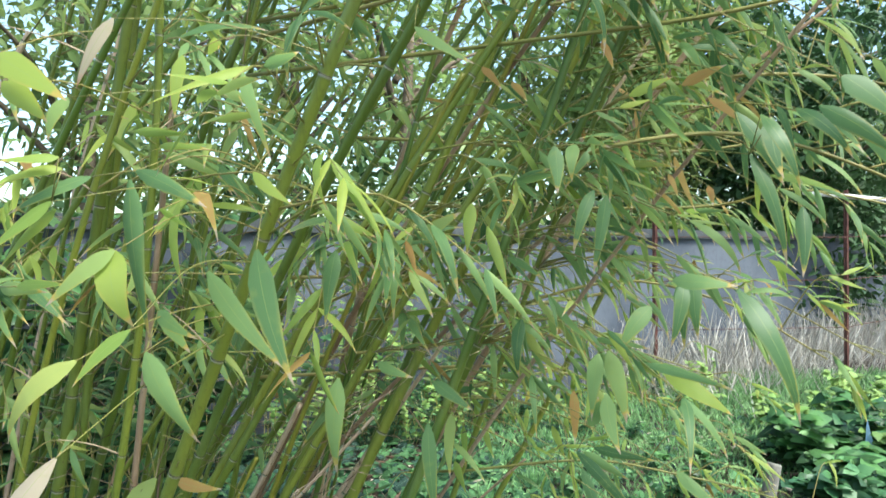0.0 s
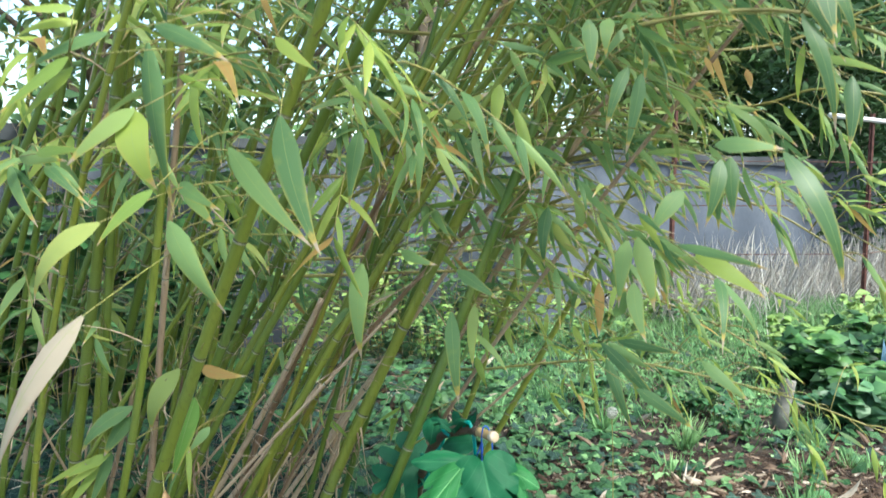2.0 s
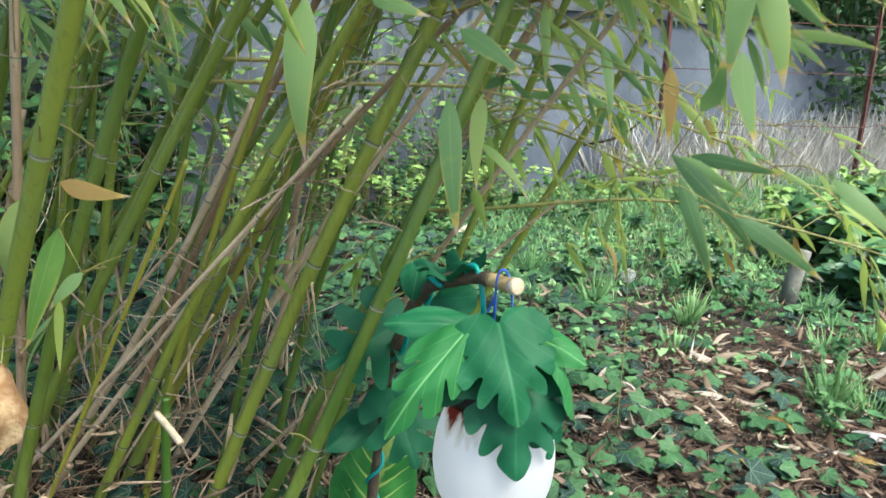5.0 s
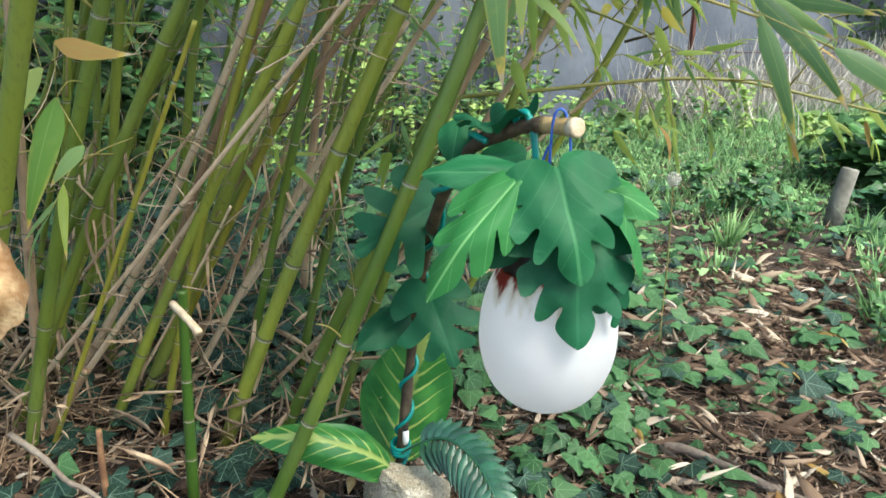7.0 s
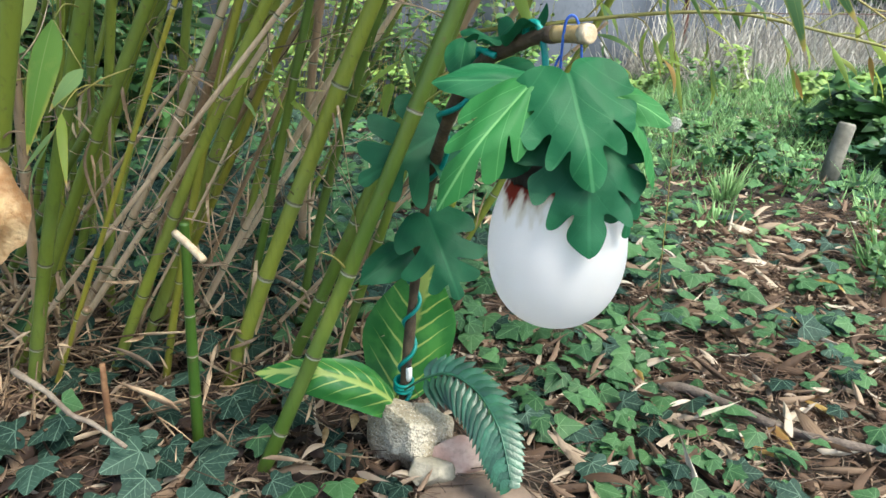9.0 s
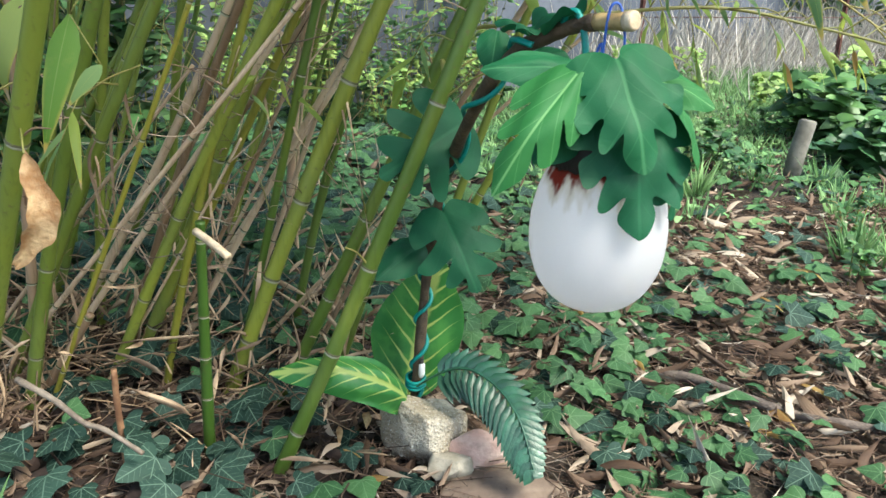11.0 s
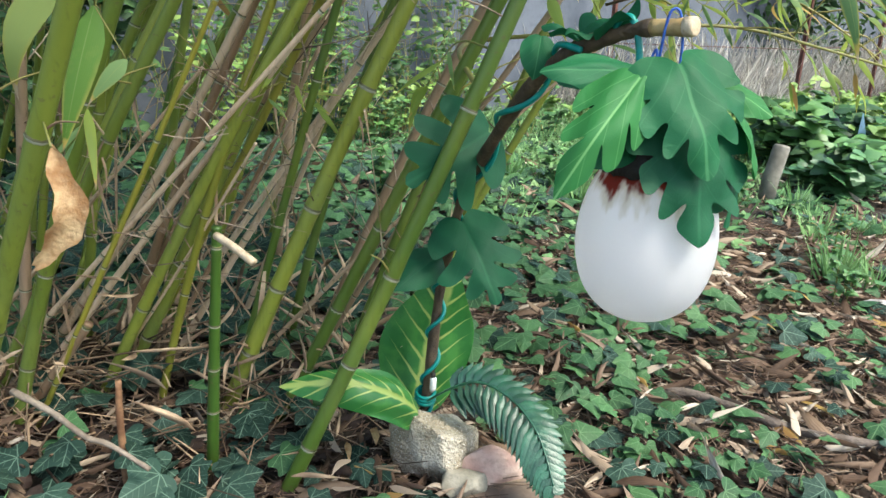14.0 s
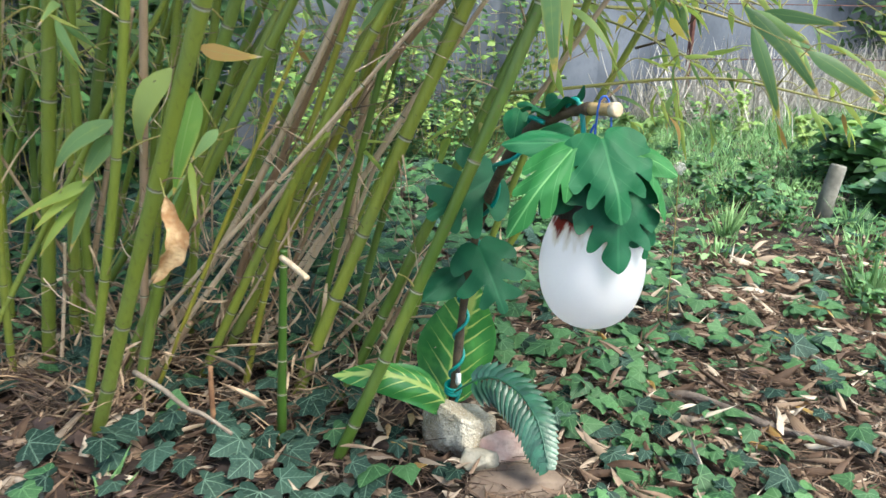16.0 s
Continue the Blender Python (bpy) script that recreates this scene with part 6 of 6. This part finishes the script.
def pine_cone(x, y, seed):
    r = random.Random(seed)
    z = ground_at(x, y) + 0.022
    t = thing("pine_cone", (x, y, z - 0.022), "brown open pine cone on the ground", "pine cone", "pine cones")
    g = Geo()
    tube(g, [(x - 0.03, y, z), (x, y, z + 0.003), (x + 0.03, y, z)], [0.006, 0.01, 0.004], 8)
    part("core", g, BARK, t)
    g = Geo()
    for i in range(60):
        v = i / 60
        a = i * 2.4
        rad = 0.023 * math.sin(math.pi * (0.12 + 0.8 * v)) ** 0.6
        p = Vector((x - 0.03 + 0.06 * v, y, z))
        d = Vector((-0.35, math.cos(a), math.sin(a))).normalized()
        g.put(SHORT[0], frame_of(p, p + d * rad, 0.014, (1, 0, 0)))
    part("cone_shell", g, BARK, t)


pine_cone(0.23, 2.33, 1)
pine_cone(0.19, 2.22, 2)


# ---- grass and weeds ----
def grass_field():
    r = random.Random(51)
    g = Geo()
    for k in range(42000):
        x, y = r.uniform(-1.0, 6.0), r.uniform(3.1, 8.5)
        if x < 0.2 + 0.3 * noise.noise((y * 3, x * 3, 5)) or (Vector((x, y, 0)) - WALL_A).dot(OUT) > -0.15 or r.random() > smooth01(3.2, 5.0, y + 0.9 * noise.noise((x * 2, y * 2, 1)) - 0.2 * abs(x - 1.2)):
            continue
        if x > 1.25 + 0.15 * noise.noise((y * 4, x * 4, 6)) and y < 4.1 and r.random() < 0.75:
            continue
        L = r.uniform(0.03, 0.13) * (1 + 0.35 * smooth01(4.5, 6.0, y))
        p = Vector((x, y, ground_at(x, y) - 0.005))
        a = r.uniform(0, 6.28)
        d = Vector((math.cos(a) * 0.6, math.sin(a) * 0.6, 1)).normalized()
        g.put(SHORT[k % 4], frame_of(p, p + d * L, r.uniform(0.004, 0.010), (r.gauss(0, 1), -1, 0.4)))
    for k in range(6500):
        x, y = r.uniform(0.1, 3.6), r.uniform(2.9, 6.8)
        if r.random() > 0.25 + 0.75 * smooth01(-0.1, 0.35, noise.noise((x * 1.6, y * 1.6, 2))) * smooth01(2.9, 4.2, y):
            continue
        if x > 1.25 + 0.15 * noise.noise((y * 4, x * 4, 6)) and y < 4.1 and r.random() < 0.75:
            continue
        S = r.uniform(0.018, 0.045)
        p = Vector((x, y, ground_at(x, y) + r.uniform(0.01, 0.06)))
        a = r.uniform(0, 6.28)
        g.put(IVY3, frame_of(p, p + Vector((math.cos(a), math.sin(a), r.uniform(-0.3, 0.4))) * S, S, (r.gauss(0, 0.4), r.gauss(-0.3, 0.4), 1)))
    whole("grass", g, GRASS, "bright green rough grass", "grass", kind="stuff")
    g = Geo()
    for k in range(6800):
        s = r.uniform(13.0, 27.0)
        off = abs(r.gauss(0, 0.55)) + 0.05
        p = WALL_A + ALONG * s - OUT * off
        p.z = ground_at(p.x, p.y) - 0.01
        L = r.uniform(0.2, 0.5) if r.random() < 0.7 else r.uniform(0.5, 0.95)
        a = r.uniform(0, 6.28)
        d = Vector((math.cos(a) * r.uniform(0.1, 0.95), math.sin(a) * 0.5, 1)).normalized()
        g.put(BLADES[k % 12], frame_of(p, p + d * L, r.uniform(0.0015, 0.0045), (r.gauss(0, 1), -1, 0.2), L * 0.6))
    whole("tall_grass", g, HAY, "pale dry tall grass along the wall", "grass", kind="stuff")


grass_field()


def tuft(x, y, count, tall, seed, material=GRASS, label="green grass tuft growing in the litter"):
    r = random.Random(seed)
    g = Geo()
    for k in range(count):
        a = r.uniform(0, 6.28)
        q = abs(r.gauss(0, 0.028))
        p = Vector((x + q * math.cos(a), y + q * math.sin(a), ground_at(x, y) - 0.006))
        d = Vector((math.cos(a) * r.uniform(0.1, 0.9), math.sin(a) * r.uniform(0.1, 0.9), 1)).normalized()
        L = tall * r.uniform(0.4, 1.1)
        g.put(BLADES[k % 8], frame_of(p, p + d * L, r.uniform(0.004, 0.009), (r.gauss(0, 0.6), -0.7, 0.6)))
    whole("grass_tuft", g, material, label, "grass", "grass tufts")


for k, (x, y, c, h) in enumerate(((1.33, 2.85, 70, 0.2), (1.42, 2.78, 40, 0.16), (1.12, 3.65, 60, 0.2), (0.95, 3.3, 30, 0.16), (1.55, 3.3, 40, 0.16), (0.75, 3.9, 50, 0.2), (1.3, 4.2, 50, 0.22), (1.9, 3.4, 24, 0.14), (0.5, 4.3, 50, 0.22), (0.2, 4.0, 40, 0.2), (-0.85, 1.6, 12, 0.12), (1.7, 2.6, 25, 0.12))):
    tuft(x, y, c, h, 70 + k)


tuft_rnd = random.Random(77)
for k in range(6):
    tuft(tuft_rnd.uniform(0.45, 2.1), tuft_rnd.uniform(3.3, 4.4), 34, tuft_rnd.uniform(0.08, 0.18), 170 + k)


def weed(x, y, height, count, size, seed, label, spread=0.16, group="weeds", material=None):
    """A leafy weed: a few stems with broad leaves."""
    r = random.Random(seed)
    z = ground_at(x, y)
    t = thing("weed_plant", (x, y, z), label, "plant", group)
    for s in range(count):
        a = r.uniform(0, 6.28)
        end = Vector((x + spread * math.cos(a) * r.uniform(0.3, 1.2), y + spread * math.sin(a) * r.uniform(0.3, 1.2), z + height * r.uniform(0.55, 1.1)))
        line = bend([(x + 0.02 * math.cos(a), y + 0.02 * math.sin(a), z - 0.02), Vector((x, y, z)).lerp(end, 0.55) + Vector((0, 0, 0.05)), end], 5)
        g = Geo()
        tube(g, line, np.linspace(0.003, 0.0012, len(line)), 5)
        st = part("stem", g, TWIG, t)
        g = Geo()
        for k in range(2, len(line)):
            for h in (0, 1):
                b = r.uniform(0, 6.28)
                p = Vector(line[k])
                d = Vector((math.cos(b), math.sin(b) - 0.3, r.uniform(-0.6, 0.3))).normalized()
                L = size * r.uniform(0.6, 1.3)
                g.put(IVY3 if r.random() < 0.6 else BLADES[k % 8], frame_of(p, p + d * L, L * r.uniform(0.55, 0.9), (r.gauss(0, 0.4), -0.6, 1)))
        part("foliage", g, material or WEED, st)
    return t


wr = random.Random(81)
for k in range(28):
    wx, wy = wr.uniform(1.6, 3.9), wr.uniform(3.95, 5.2)
    wx = max(wx, 1.85 + 0.45 * (wy - 3.9) + 0.1 * wr.random())
    # paler leaves behind, darker in front: the bush's light and shade as leaf colour
    back = wy > 4.45
    weed(wx, wy, wr.uniform(0.16, 0.3) + 0.1 * back, 7, 0.115, 900 + k, "leafy dark green bush of brambles and nettles", 0.24, "bush by the post", (WEED_LIGHT if k % 3 == 0 else WEED) if back else (BRAMBLE if k % 2 else WEED))
for k in range(14):
    wx, wy = wr.uniform(-0.3, 2.0), wr.uniform(3.6, 5.8)
    weed(wx, wy, wr.uniform(0.1, 0.24), 4, 0.05, 950 + k, "small green weed in the grass", 0.12)
for k in range(28):
    wx = wr.uniform(-3.8, -1.15)
    wy = 4.3 + 0.78 * (wx + 2.4) - wr.uniform(0.0, 1.1)
    weed(wx, wy, wr.uniform(0.6, 1.7), 5, 0.075, 960 + k, "dark green shrub in front of the wall", 0.3, "shrubs in front of the wall", HEDGE_LEAF if k % 2 else WEED)
for k in range(16):
    wx, wy = wr.uniform(2.4, 4.8), wr.uniform(4.8, 6.4)
    weed(wx, wy, wr.uniform(0.3, 0.5), 5, 0.07, 1020 + k, "bright yellow-green leafy weed in the grass", 0.24, "weeds along the wall", WEED_LIGHT)
for k in range(26):
    wx = wr.uniform(-1.2, 0.5)
    wy = 4.3 + 0.78 * (wx + 2.4) - wr.uniform(0.05, 0.9)
    weed(wx, wy, wr.uniform(0.35, 1.05) * (1 - 0.4 * max(0, wx)), 6, 0.05, 1200 + k, "small-leaved green shrub in front of the wall", 0.3, "shrubs in front of the wall", (WEED, HEDGE_LEAF, WEED_LIGHT)[k % 3])
for k in range(18):
    wx = wr.uniform(-1.2, 0.8)
    wy = 4.3 + 0.78 * (wx + 2.4) - wr.uniform(0.0, 0.3)
    weed(wx, wy, wr.uniform(1.2, 1.75), 4, 0.06, 1240 + k, "tall thin small-leaved shrub against the wall", 0.34, "shrubs in front of the wall", (WEED, WEED_LIGHT)[k % 2])
for k in range(20):
    wx = wr.uniform(-4.2, -1.15)
    wy = 4.3 + 0.78 * (wx + 2.4) - wr.uniform(0.05, 0.8)
    weed(wx, wy, wr.uniform(1.2, 2.1), 4, 0.12, 1060 + k, "tall leafy shrub in front of the wall", 0.36, "shrubs in front of the wall", HEDGE_LEAF if k % 3 else WEED)
for k in range(16):
    wx = wr.uniform(-3.6, -1.15)
    wy = 4.3 + 0.78 * (wx + 2.4) - wr.uniform(0.05, 0.5)
    weed(wx, wy, wr.uniform(1.3, 2.0), 3, 0.14, 1100 + k, "tall mid-green shrub in front of the wall", 0.4, "shrubs in front of the wall", WEED if k % 2 else HEDGE_LEAF)
for k in range(14):
    wx = wr.uniform(0.5, 2.6)
    wy = 4.3 + 0.78 * (wx + 2.4) - wr.uniform(0.5, 1.5)
    weed(wx, wy, wr.uniform(0.22, 0.42), 4, 0.05, 1300 + k, "slender bright green weed among the dry grass", 0.2, "weeds along the wall", WEED_LIGHT if k % 3 else WEED)
weed(1.2, 2.62, 0.16, 4, 0.03, 990, "small pale green weed in the litter", 0.07)
weed(1.42, 3.0, 0.26, 4, 0.03, 991, "small pale green weed in the litter", 0.09)


def plastic_scrap(x, y, wide, tall):
    """A crumpled sheet that lies up against the back of the bush."""
    verts, uv, faces = [], [], []
    cols, rows = 14, 12
    for side in (0, 1):
        for i in range(rows + 1):
            for k in range(cols + 1):
                u, v = k / cols - 0.5, i / rows
                w = 1.0 - 0.35 * v
                fold = 0.05 * noise.noise((7 * u, 6 * v, 3)) + 0.02 * noise.noise((19 * u, 17 * v, 5))
                verts.append((x + wide * u * w + 0.4 * fold, y + 0.16 * v + fold + 0.003 * side, ground_at(x, y) + tall * v * (1 + 1.4 * noise.noise((5 * u, 1, 8)) * v)))
                uv.append((u + 0.5, v))
    n = (rows + 1) * (cols + 1)
    for i in range(rows):
        for k in range(cols):
            a = i * (cols + 1) + k
            faces.append((a, a + 1, a + cols + 2, a + cols + 1))
            faces.append((n + a, n + a + cols + 1, n + a + cols + 2, n + a + 1))
    g = Geo()
    g.add(verts, faces, uv)
    whole("plastic_sheet", g, SCRAP, "crumpled pale blue plastic sheet behind the bush", "plastic sheet")


plastic_scrap(2.5, 4.42, 0.26, 0.2)


def seed_head(x, y, z):
    """A dandelion gone to seed."""
    r = random.Random(4)
    foot = Vector((x + 0.02, y + 0.03, ground_at(x, y) - 0.01))
    t = thing("dandelion", foot, "white fluffy dandelion seed head on a thin stalk", "plant")
    g = Geo()
    tube(g, bend([foot, (x + 0.012, y + 0.012, z * 0.5), (x, y, z)], 6), 0.0016, 5)
    part("stalk", g, TWIG, t)
    g = Geo()
    for k in range(130):
        d = Vector((r.gauss(0, 1), r.gauss(0, 1), r.gauss(0, 1))).normalized()
        e = Vector((x, y, z)) + d * 0.02
        tube(g, [(x, y, z), e], 0.0003, 3, False)
        g.put(SHORT[k % 4], frame_of(e, e + d.orthogonal().normalized() * 0.007, 0.005, d))
    part("seed_ball", g, FLUFF, t)


seed_head(0.529, 2.574, 0.46)


def short_post():
    g = Geo()
    tube(g, [(1.70, 3.95, -0.12), (1.712, 3.955, 0.05), (1.748, 3.965, 0.215), (1.75, 3.966, 0.223)], [0.042, 0.04, 0.039, 0.033], 14)
    whole("short_post", g, POST_WOOD, "short grey weathered round wooden post beside the bush", "post")


short_post()
